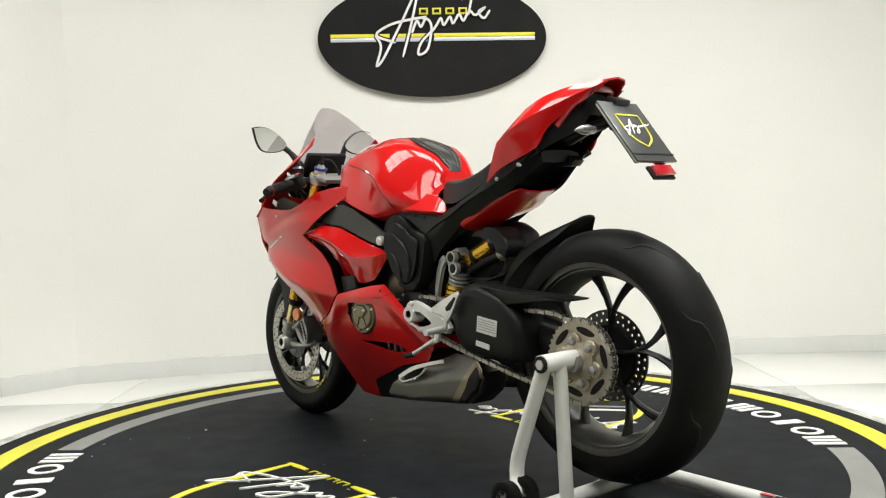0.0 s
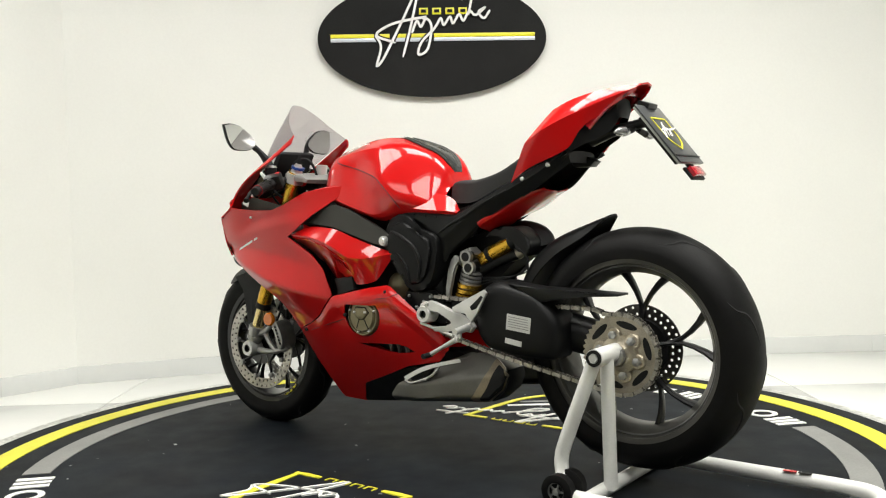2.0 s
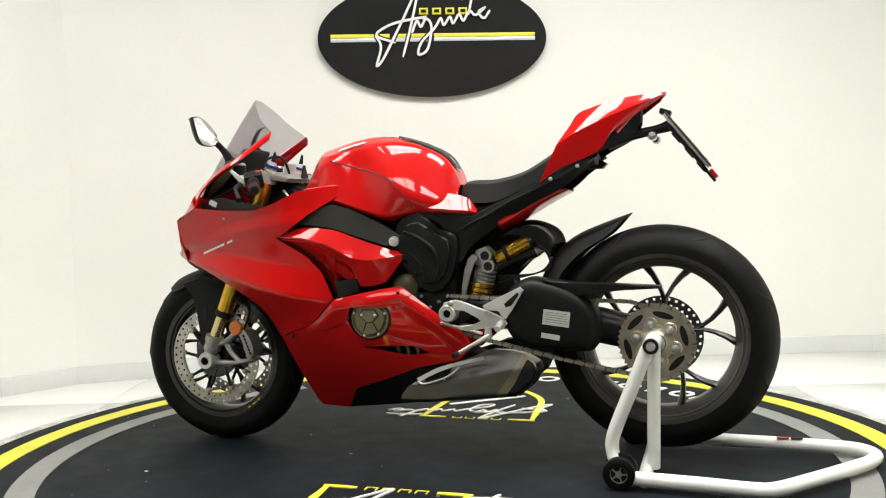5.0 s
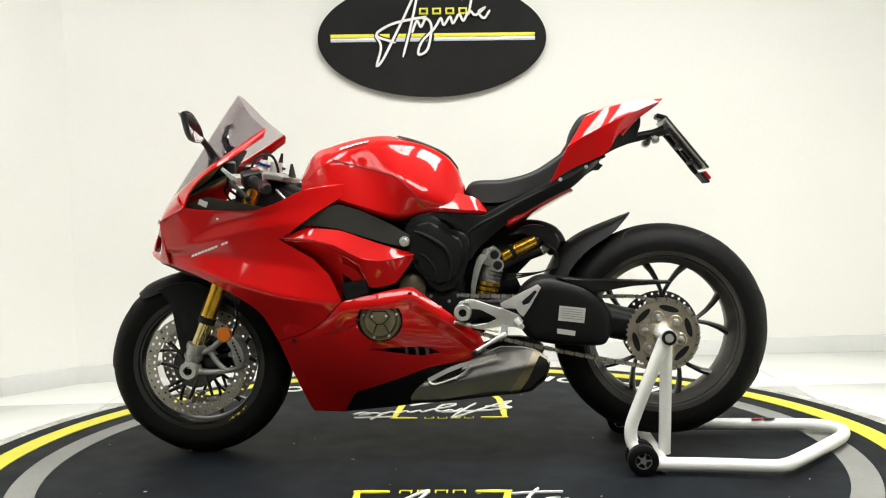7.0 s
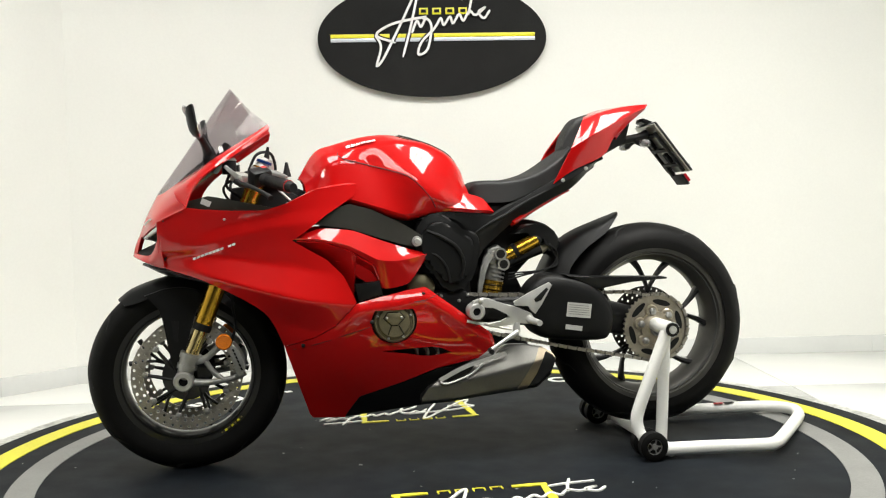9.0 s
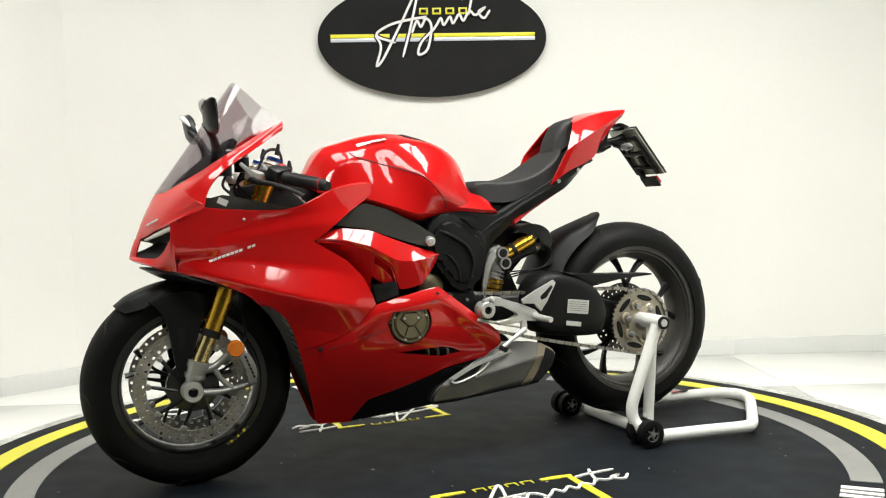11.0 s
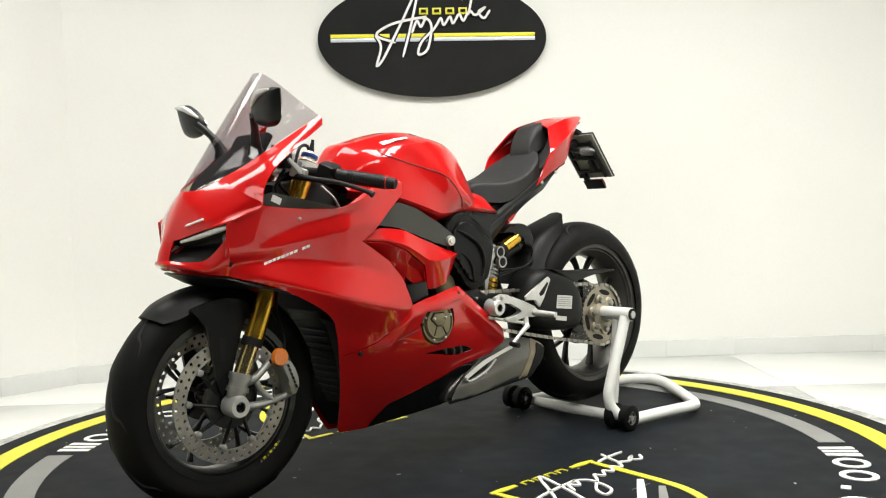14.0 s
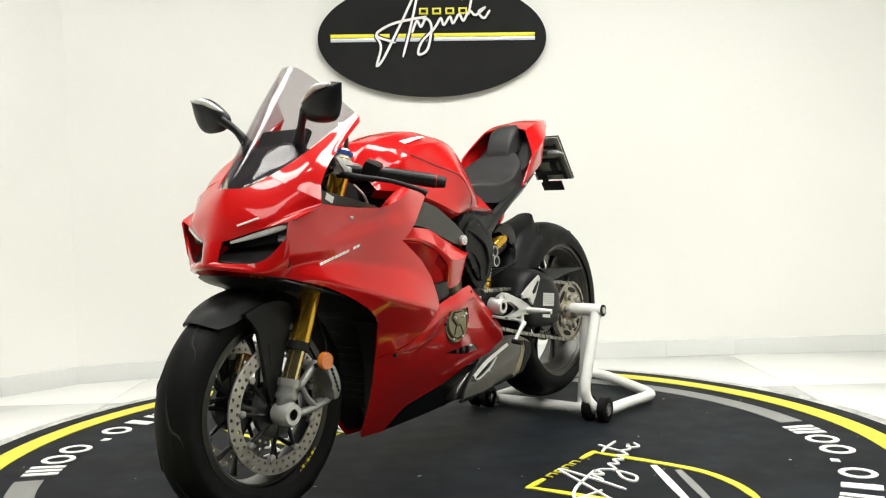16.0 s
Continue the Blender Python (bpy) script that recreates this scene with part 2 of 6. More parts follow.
def box(x, y, z, sx, sy, sz, bevel=0.004, turn=None, bm=None):
    b = bmesh.new()
    bmesh.ops.create_cube(b, size=1, matrix=Matrix.Diagonal((sx, sy, sz, 1)))
    if bevel:
        bmesh.ops.bevel(b, geom=b.edges[:], offset=bevel, segments=2, affect="EDGES", profile=0.6)
    m = Matrix.Translation((x, y, z)) @ (turn or Matrix())
    bmesh.ops.transform(b, matrix=m, verts=b.verts)
    return merged(bm, b) if bm else b


def merged(bm, b):
    m = bpy.data.meshes.new("piece")
    b.to_mesh(m)
    b.free()
    bm.from_mesh(m)
    bpy.data.meshes.remove(m)
    return bm


def hull(stations, ns=40, nc=14, p=0.75, thick=0.0, lo=0.0, hi=1.0, grow=0.0, ends=True):
    """A symmetric body. Stations: x, top z, z of the widest line, half width, low z, half width there."""
    rows = []
    for st in spline(stations, ns):
        x, top, zw, w, zl, wl = st
        half = []
        for j in range(nc + 1):
            s = lo + (hi - lo) * j / nc
            if s < 0.6:
                a = s / 0.6 * math.pi / 2
                v, z = (w + grow) * math.sin(a) ** p, zw + (top + grow - zw) * max(math.cos(a), 0) ** p
            else:
                f = (s - 0.6) / 0.4
                f = f * f * (3 - 2 * f) * 0.5 + f * 0.5
                v, z = w + grow + (wl - w) * f, zw + (zl - zw) * f
            half.append((x, v, z))
        rows.append([(a, -v, z) for a, v, z in reversed(half)] + ([] if lo > 0 else []) + [(a, v, z) for a, v, z in half[1:]])
    bm = bmesh.new()
    vs = grid_mesh(bm, rows)
    if ends:
        bm.faces.new(vs[0])
        bm.faces.new(list(reversed(vs[-1])))
    bmesh.ops.remove_doubles(bm, verts=bm.verts, dist=0.0004)
    return thicken(bm, thick) if thick else bm


def field(samples, stiff=1e-4):
    """A smooth half width over (x, z) through samples (x, z, half width)."""
    s = np.array(samples, float)

    def kernel(d2):
        return np.where(d2 > 1e-12, d2 * np.log(np.maximum(d2, 1e-12)), 0)

    n = len(s)
    d2 = ((s[:, None, :2] - s[None, :, :2]) ** 2).sum(2)
    a = np.zeros((n + 3, n + 3))
    a[:n, :n] = kernel(d2) + stiff * np.eye(n)
    a[:n, n], a[:n, n + 1:] = 1, s[:, :2]
    a[n:, :n] = a[:n, n:].T
    c = np.linalg.solve(a, np.concatenate([s[:, 2], np.zeros(3)]))

    def at(x, z):
        k = kernel((s[:, 0] - x) ** 2 + (s[:, 1] - z) ** 2)
        return float(k @ c[:n] + c[n] + c[n + 1] * x + c[n + 2] * z)
    return at


def loft(lines, nu=40, nv=6, soft=0.2, curve=1.0):
    """A creased surface over long edge lines; soft, from 0 for hard folds to 1 for a round section, may be a function of the way along."""
    tracks = []
    for ln in lines:
        q = np.array(ln, float)
        straight = np.array([[np.interp(i / nu * (len(q) - 1), range(len(q)), q[:, c]) for c in range(3)] for i in range(nu + 1)])
        tracks.append(np.array(spline(ln, nu)) * curve + straight * (1 - curve))
    n = (len(lines) - 1) * nv
    rows = []
    for i in range(nu + 1):
        k = soft(i / nu) if callable(soft) else soft
        section = [t[i] for t in tracks]
        smooth = spline(section, n)
        row = []
        for j in range(n + 1):
            a = min(j // nv, len(lines) - 2)
            v = j / nv - a
            row.append((section[a] * (1 - v) + section[a + 1] * v) * (1 - k) + smooth[j] * k)
        rows.append(row)
    return rows


def lofted(lines, nu=40, nv=6, soft=0.2, thick=0.004, both=False, curve=1.0):
    rows = loft(lines, nu, nv, soft, curve)
    if both:
        rows = [[(p[0], -p[1], p[2]) for p in reversed(r[1:])] + [tuple(p) for p in r] for r in rows]
    bm = bmesh.new()
    grid_mesh(bm, [[(p[0], -p[1], p[2]) for p in r] for r in rows])
    return thicken(bm, thick) if thick else bm


def carve(ob, bm):
    """Cuts a real opening of the shape bm through a panel."""
    me = bpy.data.meshes.new("cutter")
    bmesh.ops.recalc_face_normals(bm, faces=bm.faces)
    bm.to_mesh(me)
    bm.free()
    tool = new("cutter", me)
    mod = ob.modifiers.new("opening", "BOOLEAN")
    mod.operation, mod.solver, mod.object = "DIFFERENCE", "EXACT", tool
    deps = bpy.context.evaluated_depsgraph_get()
    done = bpy.data.meshes.new_from_object(ob.evaluated_get(deps))
    ob.modifiers.clear()
    ob.data = done
    bpy.data.objects.remove(tool)
    bpy.data.meshes.remove(me)


def perforated_ring(centre, y, r0, r1, cells, rows, hole, thick, twist=0.0):
    """A flat brake disc with real drilled holes."""
    bm = bmesh.new()
    cx, cy, cz = centre
    for k in range(rows):
        ra, rb = r0 + (r1 - r0) * k / rows, r0 + (r1 - r0) * (k + 1) / rows
        for i in range(cells):
            a0 = 2 * math.pi * (i + twist * k) / cells
            a1 = 2 * math.pi * (i + 1 + twist * k) / cells
            rm, am = (ra + rb) / 2, (a0 + a1) / 2
            rim = [(ra, a0), (ra, am), (ra, a1), (rm, a1), (rb, a1), (rb, am), (rb, a0), (rm, a0)]
            outer = [bm.verts.new((cx + r * math.cos(a), y, cz + r * math.sin(a))) for r, a in rim]
            inner = []
            for r, a in rim:
                px, pz = r * math.cos(a) - rm * math.cos(am), r * math.sin(a) - rm * math.sin(am)
                ln = math.hypot(px, pz)
                inner.append(bm.verts.new((cx + rm * math.cos(am) + px / ln * hole, y, cz + rm * math.sin(am) + pz / ln * hole)))
            for j in range(8):
                bm.faces.new((outer[j], outer[(j + 1) % 8], inner[(j + 1) % 8], inner[j]))
    return thicken(bm, thick)


# ---- the room ----
FLOOR_Z, CEILING_Z = -0.03, 3.0
LINE = [(-3.3, -0.2), (-2.02, 1.213), (-1.772, 1.486), (-1.36, 1.635), (-0.961, 1.735), (-0.5, 1.775), (0.0, 1.80), (0.6, 1.825), (1.571, 1.862), (3.3, 1.85)]
REST = [(3.3, -6.0), (-3.3, -6.0)]


def wall(name, a, b, thick=0.12, mat=None, label="unseen added wall, dark to keep reflections low"):
    d = Vector((b[0] - a[0], b[1] - a[1], 0))
    n = Vector((-d.y, d.x, 0)).normalized() * thick
    bm = bmesh.new()
    base = [Vector((*a, FLOOR_Z)), Vector((*b, FLOOR_Z)), Vector((*b, FLOOR_Z)) + n, Vector((*a, FLOOR_Z)) + n]
    lo = [bm.verts.new(p) for p in base]
    hi = [bm.verts.new(p + Vector((0, 0, CEILING_Z - FLOOR_Z))) for p in base]
    bm.faces.new(lo), bm.faces.new(hi)
    for i in range(4):
        bm.faces.new((lo[i], lo[(i + 1) % 4], hi[(i + 1) % 4], hi[i]))
    return tagged(part(name, bm, mat or DARK_UNSEEN_WALL), label, "wall", kind="structure")


def bent_wall(name, line, thick=0.12):
    """The curved back wall as one sheet with depth."""
    bm = bmesh.new()
    rows = []
    for x, y in line:
        rows.append([(x, y, FLOOR_Z), (x, y, CEILING_Z), (x, y + thick, CEILING_Z), (x, y + thick, FLOOR_Z)])
    vs = grid_mesh(bm, rows, True)
    bm.faces.new(vs[0]), bm.faces.new(vs[-1])
    return tagged(part(name, bm, WALL, sharp=13), "smooth white painted showroom wall, gently bent", "wall", kind="structure")


bent_wall("wall_north", LINE[2:])
bent_wall("wall_west_slant", LINE[:3])
wall("wall_west", REST[1], LINE[0], mat=WALL, label="plain white painted showroom wall")
# south and east sides are unseen; white and dark stretches steer the reflections
wall("wall_south", REST[0], REST[1])
wall("wall_east", LINE[-1], (3.3, -1.6), mat=WALL, label="plain white painted showroom wall")
wall("wall_east_dark", (3.3, -1.6), REST[0])

bm = bmesh.new()
corners = [LINE[0], *LINE[1:], *REST]
lo = [bm.verts.new((x, y, CEILING_Z)) for x, y in corners]
bm.faces.new(lo)
r = bmesh.ops.extrude_face_region(bm, geom=bm.faces[:])
bmesh.ops.translate(bm, vec=(0, 0, 0.1), verts=[v for v in r["geom"] if isinstance(v, bmesh.types.BMVert)])
# unseen closing piece, kept dark for the lacquer's reflections
tagged(part("ceiling", bm, CEIL), "unseen added ceiling, dark to keep reflections low", "ceiling", kind="structure")

floor = tagged(part("floor", box(0, -2.1, FLOOR_Z - 0.055, 7.2, 8.6, 0.1, 0), GROUT), "white glazed tile floor with thin joints", "floor", kind="structure")
# baseboard pieces along the wall
board_cuts = [LINE[0], LINE[1], LINE[2], (-1.36, 1.635), (-0.961, 1.735), (-0.5, 1.775), (0.0, 1.80), (0.6, 1.825), (1.2, 1.848), (1.571, 1.862), (2.3, 1.857), LINE[-1]]
skirting = tagged(new("baseboard"), "white tile skirting along the wall", "baseboard", kind="structure")
for a, b in zip(board_cuts, board_cuts[1:]):
    d = Vector((b[0] - a[0], b[1] - a[1], 0))
    ang = math.atan2(d.y, d.x)
    m = pose(0, 0, 0, 0, 0, math.degrees(ang))
    mid = (Vector((*a, 0)) + Vector((*b, 0))) / 2 - Vector((-d.y, d.x, 0)).normalized() * 0.005
    part("skirting_tile", box(mid.x, mid.y, FLOOR_Z + 0.043, d.length - 0.0008, 0.012, 0.086, 0.001, m), SKIRT, skirting)

# ---- the sign on the wall ----
SIGN_M = Matrix.Translation((0.004, 1.775, 1.656)) @ pose(0, 0, 0, 0, 0, 3.0)


def stroke(points, width, y0, y1, n=40):
    """A flat brush line of even width with rounded ends, in (x, z)."""
    pts = [Vector((p[0], p[1])) for p in spline(points, n)]
    bm = bmesh.new()
    rows = []
    for i, p in enumerate(pts):
        d = (pts[min(i + 1, n)] - pts[max(i - 1, 0)]).normalized()
        s = Vector((-d.y, d.x)) * width / 2 * (0.55 + 0.45 * min(1, min(i, n - i) / 3))
        rows.append([(p.x - s.x, y0, p.y - s.y), (p.x - s.x, y1, p.y - s.y), (p.x + s.x, y1, p.y + s.y), (p.x + s.x, y0, p.y + s.y)])
    vs = grid_mesh(bm, rows, True)
    bm.faces.new(vs[0]), bm.faces.new(vs[-1])
    return bm


# loose flourish of the emblem, in a box one unit wide: rising loop, wave, crossing tail
FLOURISH = (
    ((-0.28, -0.10), (-0.46, 0.0), (-0.30, 0.14), (0.0, 0.22), (-0.02, 0.20)),
    ((-0.47, -0.40), (-0.40, -0.30), (-0.22, 0.15), (-0.06, 0.55), (-0.13, 0.10), (-0.21, -0.28)),
    ((-0.47, -0.40), (-0.42, -0.15), (-0.47, 0.0)),
    ((-0.12, 0.02), (-0.07, 0.17), (-0.03, 0.10), (0.02, 0.20), (0.07, 0.10), (0.03, -0.18), (-0.06, -0.25), (-0.03, -0.10), (0.10, 0.08), (0.16, 0.20),
     (0.19, 0.12), (0.25, 0.22), (0.28, 0.14), (0.34, 0.25), (0.38, 0.17), (0.44, 0.29), (0.50, 0.24), (0.60, 0.34)),
    ((0.43, 0.24), (0.46, 0.42), (0.50, 0.60)),
    ((0.36, 0.44), (0.46, 0.48), (0.62, 0.50)),
    ((0.60, 0.34), (0.53, 0.28), (0.58, 0.20), (0.64, 0.30)),
)


def ellipse(a, b, n=96):
    return [(a * math.cos(2 * math.pi * i / n), b * math.sin(2 * math.pi * i / n)) for i in range(n)]


sign = tagged(new("wall_sign"), "large black oval sign board with raised white, yellow and silver shapes", "sign")
part("board", slab(ellipse(0.586, 0.297), -0.015, 0.012, 0.003), BOARD, sign)
part("backing", slab(ellipse(0.582, 0.293), 0.012, 0.020), BOARD_EDGE, sign)
for z, mat, nm in ((0.013, SIGN_YELLOW, "yellow_bar"), (-0.008, SIGN_BLUE, "silver_bar")):
    part(nm, box(-0.37, -0.018, z, 0.30, 0.008, 0.019, 0.0015), mat, sign)
    part(nm, box(-0.10, -0.018, z, 0.20, 0.008, 0.019, 0.0015), mat, sign)
    part(nm, box(0.266, -0.018, z, 0.52, 0.008, 0.019, 0.0015), mat, sign)
for line in FLOURISH:
    pts = [(-0.043 + x * 0.53, 0.016 + z * 0.40) for x, z in line]
    part("flourish", stroke(pts, 0.026, -0.0225, -0.0155, 14 * len(pts)), BOARD, sign)
    part("flourish", stroke(pts, 0.012, -0.029, -0.023, 14 * len(pts)), SIGN_WHITE, sign)
for i in range(4):
    bm = box(-0.044 + i * 0.067, -0.019, 0.135, 0.046, 0.008, 0.034, 0.003)
    part("yellow_block", bm, SIGN_YELLOW, sign)
    part("block_hollow", box(-0.044 + i * 0.067, -0.0245, 0.135, 0.026, 0.002, 0.016, 0), BOARD, sign)
sign.matrix_world = SIGN_M

# ceiling fittings
for lx, ly, watts in LAMPS:
    lamp = tagged(new("ceiling_light"), "oblong white lit ceiling panel", "ceiling light", "ceiling panels")
    part("frame", box(lx, ly, CEILING_Z - 0.012, 1.26, 0.96, 0.024, 0.004), CEIL, lamp)
    part("diffuser", box(lx, ly, CEILING_Z - 0.028, 1.2, 0.9, 0.006, 0), LED, lamp)
    for dx in (-0.3, 0.0, 0.3):
        part("louvre", box(lx + dx, ly, CEILING_Z - 0.095, 0.014, 0.93, 0.02, 0), CEIL, lamp)
    part("louvre", box(lx, ly, CEILING_Z - 0.097, 1.23, 0.014, 0.02, 0), CEIL, lamp)
    for sx, sy in ((-0.62, -0.465), (0.62, -0.465), (-0.62, 0.465), (0.62, 0.465)):
        part("hanger", box(lx + sx, ly + sy, CEILING_Z - 0.064, 0.012, 0.012, 0.086, 0), CEIL, lamp)
    for sy in (-0.465, 0.465):
        part("louvre_rim", box(lx, ly + sy, CEILING_Z - 0.095, 1.26, 0.014, 0.03, 0), CEIL, lamp)
    for sx in (-0.62, 0.62):
        part("louvre_rim", box(lx + sx, ly, CEILING_Z - 0.095, 0.014, 0.91, 0.03, 0), CEIL, lamp)

# ---- the turntable ----
turntable = tagged(new("turntable"), "round dark rubber-covered turntable with yellow and grey rings", "turntable")


def disc_ring(r0, r1, a0, a1, z0, z1, n=128, bm=None):
    bm = bm or bmesh.new()
    full = a1 - a0 >= 359.9
    rows = []
    for i in range(n + (0 if full else 1)):
        a = radians(a0 + (a1 - a0) * i / n)
        c, s = math.cos(a), math.sin(a)
        rows.append([(r0 * c, r0 * s, z0), (r0 * c, r0 * s, z1), (r1 * c, r1 * s, z1), (r1 * c, r1 * s, z0)])
    if full:
        rows.append(rows[0])
    vs = grid_mesh(bm, rows, True)
    if full:
        bmesh.ops.remove_doubles(bm, verts=bm.verts, dist=1e-5)
    else:
        bm.faces.new(vs[0]), bm.faces.new(vs[-1])
    return bm


bm = bmesh.new()
bmesh.ops.create_circle(bm, cap_ends=True, segments=128, radius=1.55)
r = bmesh.ops.extrude_face_region(bm, geom=bm.faces[:])
bmesh.ops.translate(bm, vec=(0, 0, -0.028), verts=[v for v in r["geom"] if isinstance(v, bmesh.types.BMVert)])
part("rubber_top", bm, MAT, turntable)
part("rim", disc_ring(1.551, 1.612, 0, 360, -0.029, -0.004), MAT_RIM, turntable, "scuffed pale rim")
part("yellow_ring", disc_ring(1.395, 1.473, 0, 360, -0.001, 0.0025), YELLOW, turntable)
for a in (-45, 135):
    part("grey_arc", disc_ring(1.222, 1.305, a + 1, a + 89.5, -0.001, 0.0025), GREY_MARK, turntable)


def glyph(kind, mid, half, r0, r1):
    """Plain mark of the ring: a block, an oval ring or an upright pair."""
    bm = bmesh.new()
    if kind == "r":
        n = 28
        rows = []
        for i in range(n + 1):
            a = 2 * math.pi * i / n
            row = []
            for f, z in ((0.62, -0.001), (0.62, 0.0025), (1.0, 0.0025), (1.0, -0.001)):
                ang = radians(mid + half * f * math.cos(a))
                rad = (r0 + r1) / 2 + (r1 - r0) / 2 * (f if f == 1 else 0.66) * math.sin(a)
                row.append((rad * math.cos(ang), rad * math.sin(ang), z))
            rows.append(row)
        grid_mesh(bm, rows, True)
        bmesh.ops.remove_doubles(bm, verts=bm.verts, dist=1e-5)
    elif kind == "a":
        disc_ring(r0, r1, mid - half * 0.45, mid + half * 0.45, -0.001, 0.0025, 6, bm)
    else:
        disc_ring(r0, r1, mid - half, mid - half * 0.5, -0.001, 0.0025, 6, bm)
        disc_ring(r0, r1, mid + half * 0.5, mid + half, -0.001, 0.0025, 6, bm)
        disc_ring(r0, r1, mid - half * 0.22, mid + half * 0.22, -0.001, 0.0025, 6, bm)
    return bm


for start in (-90, 90):
    for i in range(15):
        kind = "r" if i in (1, 3, 6, 10, 12, 13) else "a" if i in (2, 5, 9) else "b"
        mid = start - 41.2 + i * 5.88
        if i == 11:
            part("ring_mark", disc_ring(1.196, 1.222, mid - 0.7, mid + 0.7, -0.001, 0.0025, 6), WHITE_MARK, turntable)
            continue
        part("ring_mark", glyph(kind, mid, 2.35, 1.196, 1.303), WHITE_MARK, turntable)


def flat(points, width, z1=0.0025, n=40, turn=0.0):
    """A painted line on the mat: a stroke laid down."""
    bm = stroke(points, width, -0.001, z1, n)
    for v in bm.verts:
        v.co = Vector((v.co.x, v.co.z, v.co.y))
    bmesh.ops.rotate(bm, matrix=Matrix.Rotation(radians(turn), 3, "Z"), verts=bm.verts)
    return bm


for turn in (0, 180):
    for pts, n in ((((-0.21, -0.435), (-0.195, -0.70), (-0.17, -0.82), (-0.10, -0.93), (0.0, -1.02)), 30), (((0.21, -0.435), (0.195, -0.70), (0.17, -0.82), (0.10, -0.93), (0.0, -1.02)), 30),
                   (((-0.222, -0.442), (-0.12, -0.442)), 4), (((0.222, -0.442), (0.12, -0.442)), 4)):
        part("emblem_line", flat(pts, 0.026, 0.0025 if n > 9 else 0.003, n, turn), YELLOW, turntable)
    for i in range(4):
        x = -0.075 + i * 0.05
        for pts in (((x - 0.016, -0.430), (x - 0.016, -0.455)), ((x + 0.016, -0.430), (x + 0.016, -0.455)), ((x - 0.016, -0.432), (x + 0.016, -0.432))):
            part("emblem_block", flat(pts, 0.007, 0.0024, 3, turn), YELLOW, turntable)
    part("emblem_stripe", flat(((0.07, -0.70), (0.155, -0.70)), 0.001, 0.0015, 3, turn), GREY_MARK, turntable)
    part("emblem_stripe", flat(((0.165, -0.66), (-0.10, -0.86)), 0.035, 0.0022, 3, turn), WHITE_MARK, turntable)
    part("emblem_stripe", flat(((0.155, -0.74), (-0.06, -0.90)), 0.035, 0.0022, 3, turn), GREY_MARK, turntable)
    for line in FLOURISH:
        pts = [(0.02 + x * 0.55, -0.60 + z * 0.30) for x, z in line]
        part("flourish", flat(pts, 0.0085, 0.0045, 14 * len(pts), turn), WHITE_MARK, turntable)
# dust specks on the mat
for i in range(64):
    a, rr = random.uniform(0, 360), 1.45 * math.sqrt(random.uniform(0.03, 1))
    s = random.uniform(0.0015, 0.006) if i % 8 else random.uniform(0.006, 0.011)
    part("speck", box(rr * math.cos(radians(a)), rr * math.sin(radians(a)), 0.001, s * 1.2, s * 0.7, 0.001, 0, pose(0, 0, 0, 0, 0, a * 7)), WHITE_MARK if i % 5 == 0 else GREY_MARK, turntable)

# ---- the paddock stand, in the machine's own lines ----
stand = tagged(new("paddock_stand"), "white tubular single-sided paddock stand on small black wheels", "motorcycle stand")


def stand_wheel(y, x, z=0.046):
    w = part("wheel", lathe([(-0.017, 0.024), (-0.018, 0.034), (-0.013, 0.044), (0.013, 0.044), (0.018, 0.034), (0.017, 0.024), (-0.017, 0.024)], (x, y, z), 36, closed=False), RUBBER, stand)
    bm = lathe([(-0.017, 0.0), (-0.017, 0.009), (0.017, 0.009), (0.017, 0.0)], (x, y, z), 16)
    part("hub_core", lathe([(-0.008, 0.0), (-0.008, 0.025), (0.008, 0.025), (0.008, 0.0)], (x, y, z), 24), DEEP, w)
    for k in range(5):
        a = 2 * math.pi * k / 5
        box(x + 0.017 * math.cos(a), y, z + 0.017 * math.sin(a), 0.024, 0.026, 0.0042, 0.001, pose(0, 0, 0, 0, -math.degrees(a), 0), bm)
    lathe([(-0.015, 0.0225), (-0.015, 0.0250), (0.015, 0.0250), (0.015, 0.0225), (-0.015, 0.0225)], (x, y, z), 28, bm, closed=False)
    part("hub", bm, CAST, w)
    return w


BASE = [(0.60, -0.305, 0.03), (0.80, -0.322, 0.03), (0.95, -0.342, 0.03), (1.01, -0.33, 0.03), (1.10, -0.235, 0.03), (1.24, -0.07, 0.03), (1.29, 0.0, 0.03), (1.31, 0.07, 0.03), (1.27, 0.13, 0.03),
        (1.18, 0.15, 0.03), (0.90, 0.165, 0.03), (0.63, 0.18, 0.03)]
part("base_tube", tube(BASE, 0.0205, 16, 80), WHITE_TUBE, stand)
part("cross_tube", tube([(0.670, -0.31, 0.024), (0.670, 0.17, 0.024)], 0.0195, 16), WHITE_TUBE, stand)
part("front_leg", tube([(0.682, -0.258, 0.385), (0.650, -0.258, 0.305), (0.594, -0.257, 0.165), (0.580, -0.258, 0.115), (0.585, -0.265, 0.078), (0.602, -0.286, 0.045)], 0.0195, 16, 40), WHITE_TUBE, stand)
part("rear_leg", tube([(0.696, -0.215, 0.385), (0.690, -0.190, 0.03)], 0.0185, 16), WHITE_TUBE, stand)
part("spigot_tube", lathe([(-0.012, 0.0), (-0.012, 0.024), (0.115, 0.024), (0.115, 0.0)], (0.692, -0.268, 0.394), 28), WHITE_TUBE, stand)
part("spigot_pin", lathe([(-0.002, 0.0), (-0.002, 0.015), (0.10, 0.015), (0.10, 0.0)], (0.692, -0.160, 0.394), 20), STEEL, stand)
